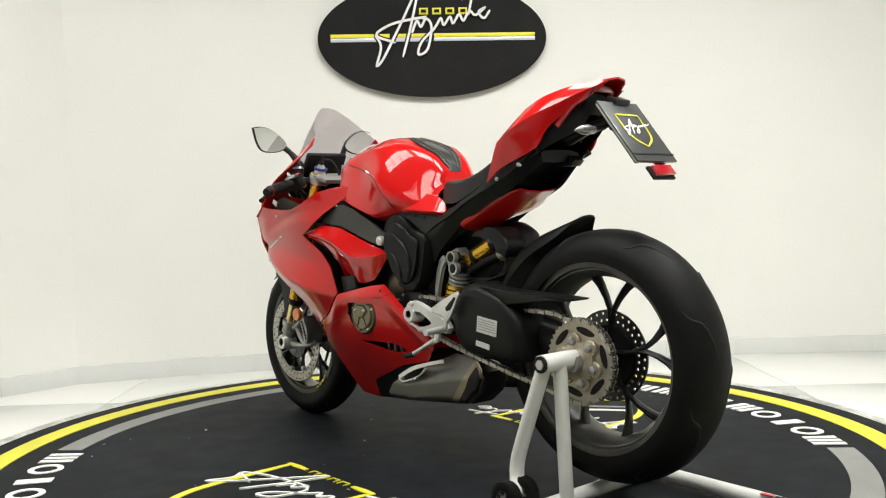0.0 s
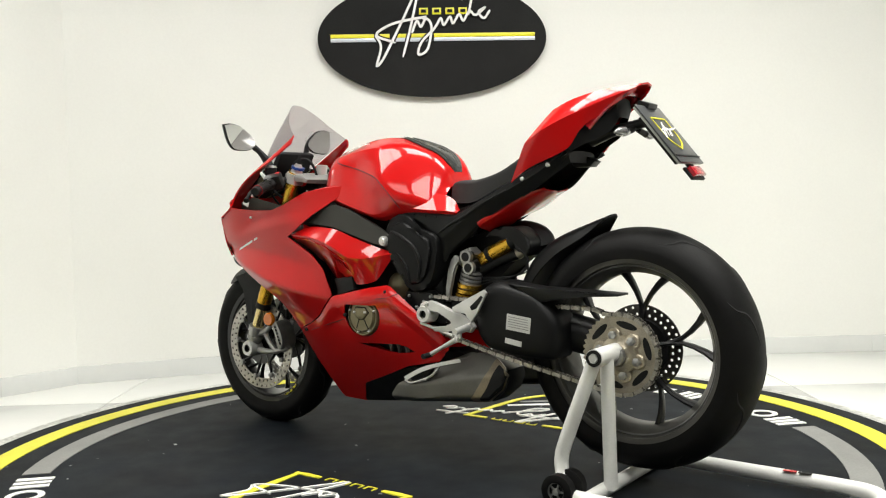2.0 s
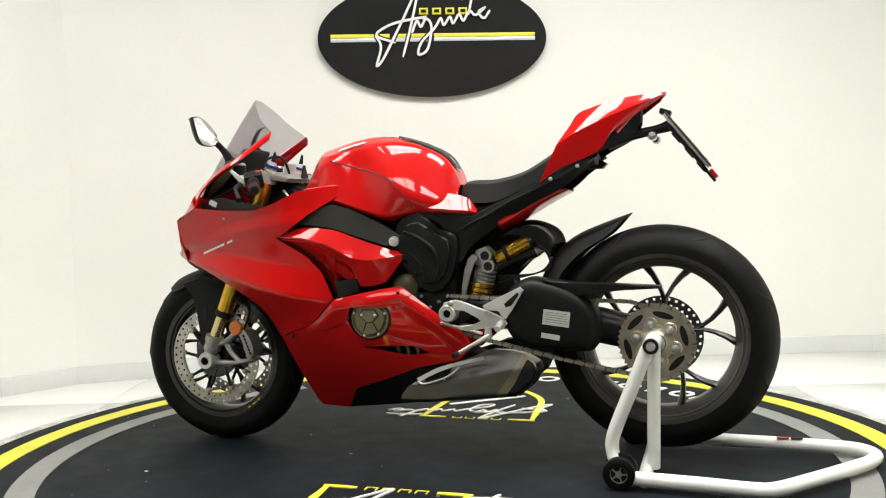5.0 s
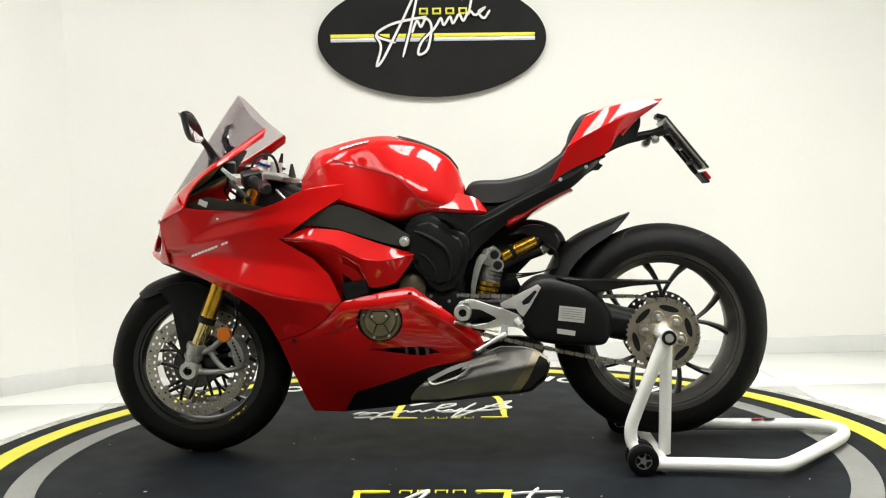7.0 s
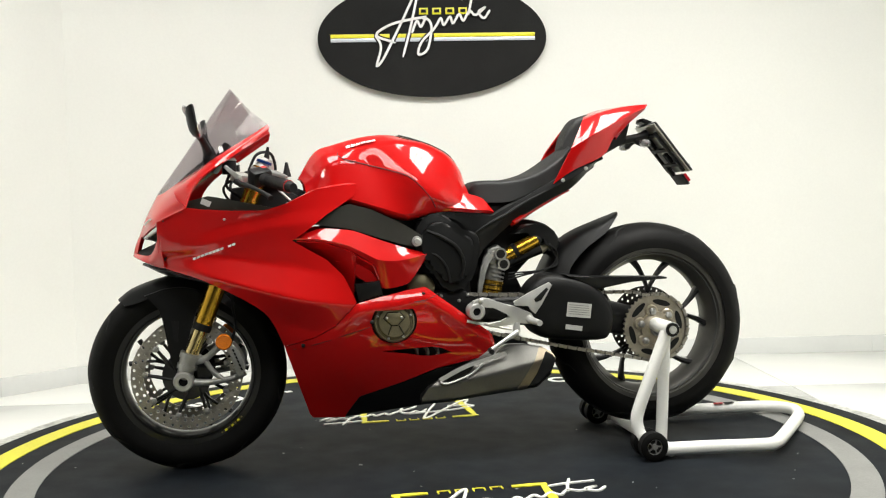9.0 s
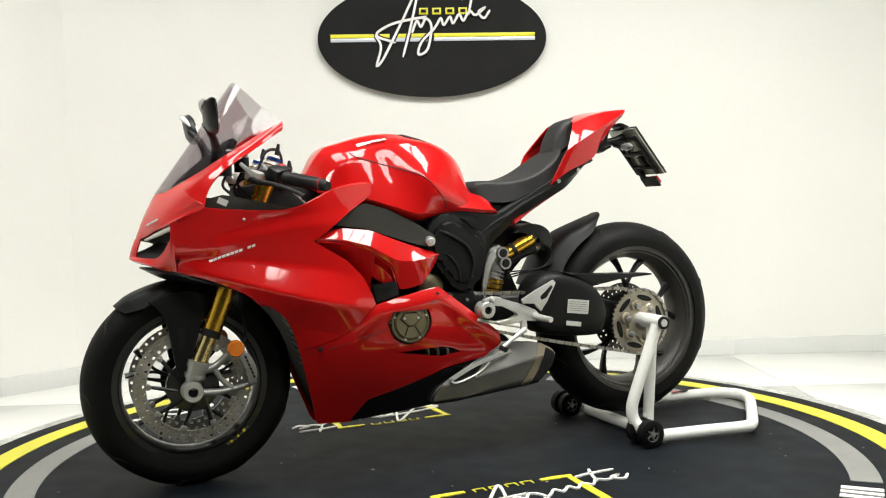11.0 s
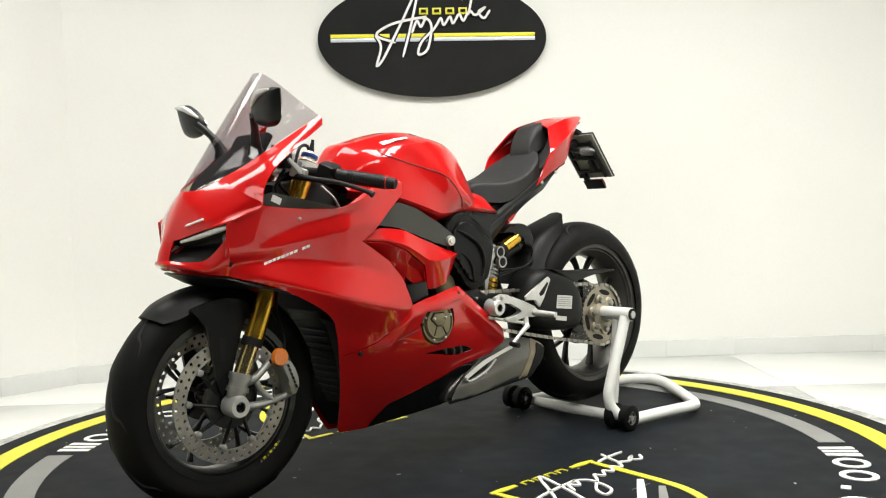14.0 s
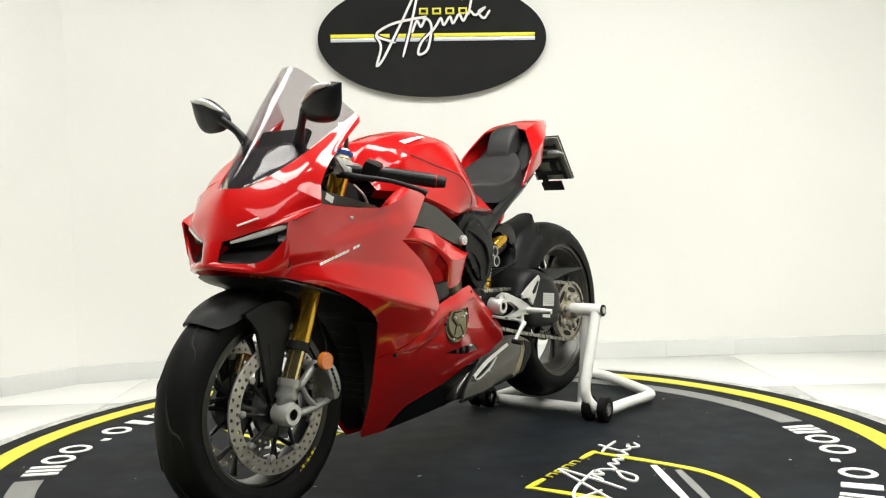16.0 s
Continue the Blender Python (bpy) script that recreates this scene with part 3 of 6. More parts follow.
ring = part("end_ring", lathe([(-0.004, 0.013), (-0.004, 0.0215), (0.001, 0.0215), (0.001, 0.013)], (0.692, -0.2805, 0.394), 28, closed=False), DEEP, stand)
part("end_nut", lathe([(-0.007, 0.0), (-0.007, 0.0125), (0.003, 0.0125), (0.003, 0.0)], (0.692, -0.2805, 0.394), 6), SILVER, stand)
for y in (-0.323, -0.262, 0.175, 0.228):
    stand_wheel(y, 0.605)
part("wheel_axle", lathe([(-0.035, 0.0), (-0.035, 0.008), (0.06, 0.008), (0.06, 0.0)], (0.605, -0.30, 0.046), 12), STEEL, stand)
part("wheel_axle", lathe([(-0.04, 0.0), (-0.04, 0.008), (0.045, 0.008), (0.045, 0.0)], (0.605, 0.20, 0.046), 12), STEEL, stand)
for x, c in ((1.06, SMALL_RED), (1.10, DEEP)):
    part("label_strip", box(x, 0.145, 0.0515, 0.035, 0.014, 0.002, 0, pose(0, 0, 0, 0, 0, 4)), c, stand)


# ---- the motorcycle: x runs to its tail, y to its right side, z up ----
motorcycle = tagged(new("motorcycle"), "glossy red sports motorcycle with black wheels and gold forks", "motorcycle")
FRONT, REAR = (-0.789, 0.0, 0.299), (0.708, -0.020, 0.388)
FORK_TOP, FORK_MID, FORK_LOW = (-0.545, 0.925), (-0.737, 0.450), (-0.782, 0.345)
B = motorcycle


def bolt(x, y, z, r=0.007, parent=None, mat=None, deep=0.006):
    """A round cap screw that looks to the left side."""
    ob = part("bolt", lathe([(-deep, 0.0), (-deep, r * 0.55), (-deep * 0.6, r), (deep, r), (deep, 0.0)], (x, y, z), 12), mat or DEEP, parent or B)
    return ob


# wheels
def wheel(name, centre, width, radius, spokes, pairs):
    cx, cy, cz = centre
    h = width / 2
    hub = part(name, lathe([(-0.055, 0.0), (-0.055, 0.026), (-0.05, 0.034), (-0.02, 0.03), (0.02, 0.03), (0.05, 0.034), (0.055, 0.026), (0.055, 0.0)], centre, 32), RIM, B, "black forged wheel with slim paired spokes")
    crown = [(h * math.sin(a), radius - h * 0.78 * (1 - math.cos(a)) * (1.0 if width > 0.15 else 1.15)) for a in np.linspace(-1.45, 1.45, 27)]
    low = radius - 0.085
    side = [(-h * 0.97, radius - h * 0.95), (-h * 0.90, low + 0.012), (-h * 0.80, low)]
    prof = side[::-1] + crown + [(-y, r) for y, r in side]
    tyre = part("tyre", lathe(prof + [prof[0]], centre, 128, closed=False), RUBBER, hub, "worn black road tyre")
    well = 0.040 if width > 0.15 else 0.026
    rim = [(-h * 0.86, low + 0.004), (-h * 0.84, low - 0.012), (-h * 0.70, low - 0.016), (-h * 0.62, low - 0.022), (-h * 0.3, low - well), (h * 0.3, low - well), (h * 0.62, low - 0.022),
           (h * 0.84, low - 0.012), (h * 0.86, low + 0.004), (0.0, low - 0.012)]
    part("rim", lathe(rim + [rim[0]], centre, 96, closed=False), RIM_BARREL if width > 0.15 else RIM, hub)
    part("rim_lip", lathe([(-h * 0.66, low - 0.0205), (-h * 0.74, low - 0.0165), (-h * 0.74, low - 0.0195), (-h * 0.66, low - 0.0225)], centre, 96, closed=False), RIM_LIP, hub, "lip of the rim, paler for its reflection")
    for k in range(spokes):
        a = 2 * math.pi * (k + 0.18) / spokes
        for s in (-1, 1) if pairs else (0,):
            fork = 0.22 if pairs == 1 else 0.30
            pts = []
            for f in np.linspace(0, 1, 7):
                r = 0.028 + (low - 0.062) * f
                ang = a + s * fork * max(0, f - 0.40) / 0.60
                pts.append((cx + r * math.cos(ang), cy - 0.012 * (1 - f) * 0, cz + r * math.sin(ang)))
            bm = tube(pts, [q * (0.60 if pairs == 1 else 0.9) for q in (0.014, 0.009, 0.0075, 0.009, 0.014)], 8)
            bmesh.ops.scale(bm, vec=(1, 1.5, 1), verts=bm.verts)
            part("spoke", bm, RIM, hub)
    # long slanted tread cuts
    n = 9 if width < 0.15 else 8
    for k in range(n):
        for s in (-1, 1):
            path = []
            for f in np.linspace(0, 1, 12):
                lat = s * (0.12 + 0.72 * f) * 1.2
                a = 2 * math.pi * (k + (0.5 if s > 0 else 0)) / n + 0.60 * f + 0.10 * math.sin(f * 5)
                y, r = h * math.sin(lat), radius - h * 0.78 * (1 - math.cos(lat)) * (1.0 if width > 0.15 else 1.15)
                path.append((cx + (r - 0.0012) * math.cos(a), cy + y, cz + (r - 0.0012) * math.sin(a)))
            part("tread_groove", tube(path, [0.0010, 0.0036, 0.0046, 0.0036, 0.0010], 6), GROOVE, tyre)
    return hub, tyre


front_wheel, front_tyre = wheel("front_wheel", FRONT, 0.112, 0.300, 5, 1)
rear_wheel, rear_tyre = wheel("rear_wheel", REAR, 0.178, 0.337, 5, 2)
# thin yellow rim stickers and valve marks
for centre, parent, h, low, a0 in ((FRONT, front_wheel, 0.061, 0.215, -62), (REAR, rear_wheel, 0.102, 0.252, 28)):
    for j in range(7):
        a = radians(a0 + j * 3.2)
        part("rim_mark", box(centre[0] + (low - 0.006) * math.cos(a), -h * 0.853, centre[2] + (low - 0.006) * math.sin(a), 0.009, 0.003, 0.006, 0, pose(0, 0, 0, 0, -math.degrees(a) + 90, 0)), YELLOW if j % 2 else GOLD_PALE, parent)

# front brake discs and their carriers
for y in (-0.078, 0.072):
    disc = part("brake_disc", perforated_ring(FRONT, y, 0.128, 0.165, 40, 2, 0.0048, 0.005, 0.5), DISC, front_wheel, "drilled steel brake disc")
    carrier = part("disc_carrier", lathe([(-0.004, 0.03), (-0.004, 0.074), (0.012, 0.074), (0.02, 0.03), (-0.004, 0.03)], (FRONT[0], y + 0.006, FRONT[2]), 32, closed=False), RIM, front_wheel)
    for k in range(9):
        a = 2 * math.pi * (k + 0.4) / 9
        part("carrier_arm", tube([(FRONT[0] + 0.045 * math.cos(a + 0.3), y + 0.008, FRONT[2] + 0.045 * math.sin(a + 0.3)), (FRONT[0] + 0.122 * math.cos(a), y + 0.003, FRONT[2] + 0.122 * math.sin(a))], [0.0075, 0.0045], 8), RIM, front_wheel)
    for k in range(9):
        a = 2 * math.pi * (k + 0.4) / 9
        part("disc_bobbin", lathe([(-0.008, 0.0), (-0.008, 0.0045), (-0.006, 0.009), (0.007, 0.009), (0.007, 0.0)], (FRONT[0] + 0.123 * math.cos(a), y, FRONT[2] + 0.123 * math.sin(a)), 14), CAST, disc)
rear_disc = part("brake_disc", perforated_ring(REAR, -0.030, 0.085, 0.122, 32, 2, 0.0045, 0.005, 0.5), DARK_STEEL, rear_wheel, "drilled steel rear brake disc")
part("disc_carrier", lathe([(-0.004, 0.03), (-0.008, 0.082), (0.008, 0.086), (0.02, 0.03)], (REAR[0], -0.030, REAR[2]), 40, closed=False), RIM, rear_wheel)

# fork legs, feet and calipers
for s in (-1, 1):
    y = s * 0.103
    leg = part("fork_leg", tube([(FORK_TOP[0], y, FORK_TOP[1]), (FORK_MID[0] + 0.012, y, FORK_MID[1] + 0.03), (FORK_MID[0], y, FORK_MID[1])], [0.0265, 0.0265, 0.0265], 24), GOLD, B, "gold anodised upper fork tube")
    part("fork_slider", tube([(FORK_MID[0], y, FORK_MID[1]), (FORK_LOW[0], y, FORK_LOW[1])], 0.0215, 24), GOLD_PALE, leg)
    part("dust_seal", tube([(FORK_MID[0] + 0.004, y, FORK_MID[1] + 0.010), (FORK_MID[0] - 0.004, y, FORK_MID[1] - 0.010)], 0.028, 24), DEEP, leg)
    part("fork_cap", tube([(FORK_TOP[0], y, FORK_TOP[1]), (FORK_TOP[0] + 0.012, y, FORK_TOP[1] + 0.028)], [0.022, 0.022, 0.012], 20), SILVER, leg)
    part("cap_ring", tube([(FORK_TOP[0] + 0.006, y, FORK_TOP[1] + 0.012), (FORK_TOP[0] + 0.009, y, FORK_TOP[1] + 0.020)], 0.0235, 20), BLUE, leg)
    part("fork_clamp", tube([(FORK_TOP[0] - 0.014, y, FORK_TOP[1] - 0.036), (FORK_TOP[0] - 0.002, y, FORK_TOP[1] - 0.004)], [0.031, 0.032, 0.031], 24), SILVER, leg)
    part("adjuster_post", tube([(FORK_TOP[0] + 0.014, y, FORK_TOP[1] + 0.03), (FORK_TOP[0] + 0.020, y, FORK_TOP[1] + 0.062)], [0.008, 0.007, 0.004], 10), DEEP, leg)
    foot = part("fork_foot", tube([(-0.776, y, 0.362), (-0.786, y, 0.333), (-0.796, y, 0.295)], [0.027, 0.028, 0.024, 0.022], 20), CAST, B, "cast alloy fork foot")
    part("foot_ring", tube([(-0.773, y, 0.372), (-0.779, y, 0.354)], 0.0305, 20), CAST, foot)
    part("foot_ring", tube([(-0.784, y, 0.338), (-0.787, y, 0.326)], 0.0300, 20), CAST, foot)
    part("axle_clamp", lathe([(-0.022, 0.014), (-0.022, 0.026), (-0.012, 0.030), (0.030, 0.030), (0.030, 0.014)], (-0.796, y - 0.012 * (s < 0), 0.290), 28, closed=False), SILVER, foot)
    part("axle", lathe([(-0.012, 0.0), (-0.012, 0.0135), (0.05, 0.0135), (0.05, 0.0)], (-0.796, y - 0.008 * (s < 0), 0.290), 20), DEEP, foot)
    part("caliper_arm", tube([(-0.785, y, 0.345), (-0.735, y, 0.352), (-0.700, y, 0.378), (-0.672, y, 0.398)], [0.014, 0.010, 0.011], 10, 20), CAST, foot)
    part("caliper_arm", tube([(-0.785, y, 0.283), (-0.735, y, 0.280), (-0.690, y, 0.283), (-0.640, y, 0.293), (-0.615, y, 0.306)], [0.014, 0.010, 0.009, 0.011], 10, 24), CAST, foot)
    part("caliper_arm", tube([(-0.735, y, 0.352), (-0.712, y, 0.315), (-0.680, y, 0.284)], [0.009, 0.008, 0.009], 10, 14), CAST, foot)
    cal_out = spline([(-0.676, 0.392), (-0.650, 0.398), (-0.628, 0.372), (-0.615, 0.335), (-0.620, 0.302), (-0.640, 0.300), (-0.643, 0.330), (-0.655, 0.360)], 28)
    cal = part("brake_caliper", slab([tuple(map(float, p)) for p in cal_out[:-1]], y - 0.030, y + 0.038, 0.006), CAST, B, "grey radial brake caliper")
    if s < 0:
        for j in range(6):
            part("caliper_mark", box(-0.647 + j * 0.0045, y - 0.0315, 0.378 - j * 0.0115, 0.009, 0.003, 0.005, 0, pose(0, 0, 0, 0, 62, 0)), DEEP, cal)
    part("orange_reflector", lathe([(-0.008, 0.0), (-0.008, 0.021), (-0.004, 0.024), (0.006, 0.024), (0.006, 0.0)], (-0.674, s * 0.136, 0.405), 28), ORANGE, B, "round amber side reflector")
    part("reflector_stem", tube([(-0.690, s * 0.112, 0.392), (-0.674, s * 0.130, 0.402)], 0.006, 8), DEEP, B)
part("brake_hose", tube([(-0.655, -0.118, 0.395), (-0.640, -0.105, 0.45), (-0.648, -0.085, 0.53), (-0.63, -0.075, 0.62)], 0.004, 8, 30), DEEP, B)

# front mudguard
fen = patch([[(-0.992, 0.0, 0.535), (-0.984, 0.035, 0.529), (-0.962, 0.062, 0.518)], [(-0.950, 0.0, 0.566), (-0.944, 0.045, 0.558), (-0.922, 0.075, 0.528)],
             [(-0.874, 0.0, 0.594), (-0.872, 0.055, 0.585), (-0.862, 0.082, 0.552)], [(-0.800, 0.0, 0.604), (-0.80, 0.055, 0.595), (-0.80, 0.085, 0.560)],
             [(-0.715, 0.0, 0.582), (-0.715, 0.055, 0.575), (-0.712, 0.085, 0.540)], [(-0.640, 0.0, 0.520), (-0.64, 0.05, 0.515), (-0.64, 0.078, 0.490)]], 24, 12, 0.003, True)
fender = part("front_mudguard", fen, SATIN, B, "matt black front mudguard")
flap = [(-0.905, 0.548), (-0.868, 0.515), (-0.852, 0.462), (-0.836, 0.365), (-0.822, 0.318), (-0.806, 0.330), (-0.784, 0.400), (-0.758, 0.486), (-0.735, 0.548), (-0.790, 0.570), (-0.850, 0.566)]
for s in (-1, 1):
    part("mudguard_side", slab([tuple(map(float, p)) for p in spline(flap, 40)[:]], s * 0.078, s * 0.090, 0.003), SATIN, fender)
    # uncut slot: a black slab gives its shade
    part("mudguard_slot", slab([(-0.828, 0.468), (-0.806, 0.468), (-0.812, 0.405), (-0.823, 0.41)], s * 0.0775, s * 0.0912), DEEP, fender)

# ---- red bodywork ----
LOW_WIDE = field([(-0.862, 0.647, 0.13), (-0.815, 0.627, 0.168), (-0.735, 0.604, 0.197), (-0.642, 0.558, 0.220), (-0.565, 0.508, 0.214), (-0.527, 0.461, 0.190), (-0.492, 0.375, 0.150), (-0.46, 0.27, 0.105),
                  (-0.43, 0.18, 0.055), (-0.42, 0.135, 0.028), (-0.44, 0.389, 0.180), (-0.164, 0.445, 0.212), (-0.06, 0.62, 0.180), (0.14, 0.38, 0.175), (-0.30, 0.14, 0.035), (-0.136, 0.235, 0.115), (0.08, 0.31, 0.150),
                  (-0.456, 0.705, 0.228), (-0.317, 0.597, 0.232), (-0.284, 0.53, 0.219), (-0.62, 0.68, 0.22), (-0.30, 0.33, 0.165)])
# folds along the flank, from the cockpit's edge down to the flare: height and half width along x
FOLDS = [(smooth_curve(zs), smooth_curve(ws)) for zs, ws in (
    (((-0.86, 0.775), (-0.766, 0.808), (-0.65, 0.800), (-0.54, 0.797), (-0.45, 0.828), (-0.36, 0.860), (-0.25, 0.871), (-0.18, 0.876)),
     ((-0.86, 0.190), (-0.766, 0.219), (-0.65, 0.226), (-0.54, 0.234), (-0.45, 0.231), (-0.36, 0.206), (-0.25, 0.166), (-0.18, 0.144))),
    (((-0.86, 0.690), (-0.766, 0.715), (-0.65, 0.752), (-0.54, 0.776), (-0.45, 0.788), (-0.36, 0.800), (-0.25, 0.845), (-0.18, 0.866)),
     ((-0.86, 0.172), (-0.766, 0.203), (-0.65, 0.216), (-0.54, 0.229), (-0.45, 0.231), (-0.36, 0.212), (-0.25, 0.172), (-0.18, 0.148))),
    (((-0.86, 0.678), (-0.766, 0.690), (-0.65, 0.720), (-0.54, 0.742), (-0.45, 0.752), (-0.36, 0.760), (-0.25, 0.800), (-0.18, 0.820)),
     ((-0.86, 0.168), (-0.766, 0.199), (-0.65, 0.221), (-0.54, 0.237), (-0.45, 0.238), (-0.36, 0.220), (-0.25, 0.180), (-0.18, 0.158))),
    (((-0.86, 0.662), (-0.766, 0.664), (-0.65, 0.660), (-0.54, 0.642), (-0.45, 0.628), (-0.36, 0.605), (-0.25, 0.590), (-0.18, 0.590)),
     ((-0.86, 0.150), (-0.766, 0.188), (-0.65, 0.211), (-0.54, 0.226), (-0.45, 0.230), (-0.36, 0.226), (-0.25, 0.215), (-0.18, 0.205))),
    (((-0.86, 0.645), (-0.766, 0.628), (-0.65, 0.592), (-0.54, 0.556), (-0.45, 0.532), (-0.36, 0.515), (-0.25, 0.500), (-0.18, 0.500)),
     ((-0.86, 0.134), (-0.766, 0.198), (-0.65, 0.239), (-0.54, 0.259), (-0.45, 0.260), (-0.36, 0.246), (-0.25, 0.216), (-0.18, 0.214))))]


def WIDE(x, z, round_by=0.007):
    """Half width of the fairing; its folds are slightly rounded."""
    if x > -0.17:
        return LOW_WIDE(x, z)
    zs = [f[0](x) for f in FOLDS]
    ws = [f[1](x) for f in FOLDS]
    foot = zs[-1] - 0.085
    if z < foot - 0.01:
        return LOW_WIDE(x, z)
    zs, ws = [foot - 0.03, foot, *zs[::-1]], [LOW_WIDE(x, foot - 0.03), LOW_WIDE(x, foot), *ws[::-1]]
    return float(np.mean(np.interp([z - round_by, z - round_by / 2, z, z + round_by / 2, z + round_by], zs, ws)))


top_line = curve_z([(-0.85, 0.768), (-0.833, 0.775), (-0.762, 0.808), (-0.718, 0.802), (-0.633, 0.796), (-0.547, 0.795), (-0.496, 0.805), (-0.443, 0.829), (-0.391, 0.854), (-0.349, 0.860), (-0.289, 0.867), (-0.186, 0.875)])
split = curve_z([(-0.85, 0.70), (-0.463, 0.705), (-0.43, 0.726), (-0.36, 0.779), (-0.255, 0.845), (-0.186, 0.8735)])
open_line = curve_z([(-0.85, 0.70), (-0.463, 0.705), (-0.365, 0.646), (-0.317, 0.597), (-0.290, 0.540), (-0.280, 0.514)])
arch = smooth_curve([(-0.85, 0.640), (-0.815, 0.627), (-0.735, 0.602), (-0.642, 0.557), (-0.565, 0.508), (-0.527, 0.461), (-0.4925, 0.377)])
seam = curve_z([(-0.51, 0.377), (-0.49, 0.385), (-0.40, 0.415), (-0.345, 0.445), (-0.280, 0.513), (-0.198, 0.531), (-0.128, 0.545), (-0.067, 0.553), (0.138, 0.400), (0.152, 0.366)])
low_line = curve_z([(-0.4925, 0.376), (-0.46, 0.272), (-0.435, 0.192), (-0.418, 0.135), (-0.31, 0.130), (-0.268, 0.205), (-0.136, 0.251), (-0.03, 0.292), (0.101, 0.318), (0.152, 0.362)])
arch_low = lambda x: arch(x) if x < -0.4925 else seam(x) + 0.0015
bm = panel(-0.848, -0.186, top_line, split, WIDE, 90, 22, 0)
panel(-0.848, -0.280, open_line, arch_low, WIDE, 80, 36, 0, bm)
upper_fairing = both_sides("side_fairing", thicken(bm, 0.004), RED, B, "glossy red side fairing")
def low_wide(x, z):
    """The lower panel stands proud along its upper edge."""
    rise = min(1, max(0, (z - seam(x) + 0.075) / 0.06)) * min(1, max(0, (x + 0.40) / 0.10))
    lean = max(0, 1 - (seam(x) - z) / 0.034) * min(1, max(0, (x + 0.40) / 0.10))
    return WIDE(x, z) + 0.013 * rise - 0.017 * lean


lower_fairing = both_sides("lower_fairing", panel(-0.4925, 0.150, lambda x: seam(x) - 0.0015, low_line, low_wide, 64, 26), RED, B, "glossy red lower fairing")
for x, z in ((-0.44, 0.389), (-0.235, 0.452), (-0.075, 0.530), (0.095, 0.393)):
    bolt(x, -WIDE(x, z) - 0.001, z, 0.006)
ridge_x = (-0.53, -0.47, -0.41, -0.35, -0.27, -0.19)
shoulder = [[(x + 0.01 * k, WIDE(x, top_line(x)) - (0.001, 0.022, 0.060)[k], top_line(x) + (0.0, 0.006, -0.002)[k] - (0.012 * k if x < -0.5 else 0)) for x in ridge_x] for k in range(3)]
both_sides("fairing_shoulder", patch(shoulder, 8, 24, 0.004), RED, B)
# nose between the screen and the lamps, its two arms and its lower lip
part("nose_cowl", patch([[(-0.866, 0.0, 0.850), (-0.858, 0.03, 0.850), (-0.842, 0.055, 0.854), (-0.800, 0.085, 0.880)], [(-0.885, 0.0, 0.815), (-0.874, 0.05, 0.816), (-0.846, 0.10, 0.826), (-0.800, 0.150, 0.853)],
                         [(-0.902, 0.0, 0.780), (-0.887, 0.06, 0.783), (-0.852, 0.13, 0.795), (-0.782, 0.205, 0.828)], [(-0.914, 0.0, 0.750), (-0.895, 0.06, 0.755), (-0.858, 0.14, 0.772), (-0.765, 0.222, 0.807)],
                         [(-0.925, 0.0, 0.720), (-0.905, 0.05, 0.727), (-0.873, 0.12, 0.750), (-0.835, 0.203, 0.775)]], 20, 16, 0.004, True), RED, B, "glossy red pointed nose cowl")
both_sides("cowl_arm", patch([[(-0.800, 0.085, 0.880), (-0.750, 0.105, 0.910), (-0.690, 0.125, 0.950), (-0.600, 0.132, 1.005), (-0.522, 0.135, 1.053)],
                              [(-0.800, 0.150, 0.853), (-0.757, 0.165, 0.888), (-0.697, 0.166, 0.932), (-0.610, 0.157, 0.985), (-0.520, 0.144, 1.042)],
                              [(-0.764, 0.221, 0.808), (-0.745, 0.206, 0.860), (-0.702, 0.194, 0.908), (-0.618, 0.169, 0.963), (-0.523, 0.147, 1.024)]], 10, 24, 0.005), RED, B)
part("nose_lip", patch([[(-0.936, 0.0, 0.676), (-0.908, 0.07, 0.670), (-0.872, 0.127, 0.676), (-0.842, 0.186, 0.735)], [(-0.943, 0.0, 0.666), (-0.913, 0.080, 0.657), (-0.874, 0.135, 0.650), (-0.838, 0.180, 0.680)],
                        [(-0.928, 0.0, 0.655), (-0.898, 0.08, 0.648), (-0.865, 0.130, 0.638), (-0.832, 0.162, 0.633)]], 8, 18, 0.005, True), RED, B)
part("nose_bridge", patch([[(-0.9255, 0.0, 0.722), (-0.921, 0.015, 0.7235), (-0.912, 0.034, 0.726)], [(-0.936, 0.0, 0.695), (-0.932, 0.015, 0.695), (-0.922, 0.030, 0.695)], [(-0.9435, 0.0, 0.666), (-0.939, 0.015, 0.665), (-0.929, 0.030, 0.662)]], 6, 6, 0.004, True), RED, B)
part("chin", patch([[(-0.915, 0.0, 0.642), (-0.885, 0.08, 0.636), (-0.83, 0.155, 0.628)], [(-0.82, 0.0, 0.60), (-0.80, 0.08, 0.602), (-0.765, 0.19, 0.606)], [(-0.66, 0.0, 0.60), (-0.66, 0.10, 0.592), (-0.66, 0.20, 0.575)]], 10, 10, 0.004, True), BLACK, B, "matt black underside of the nose")
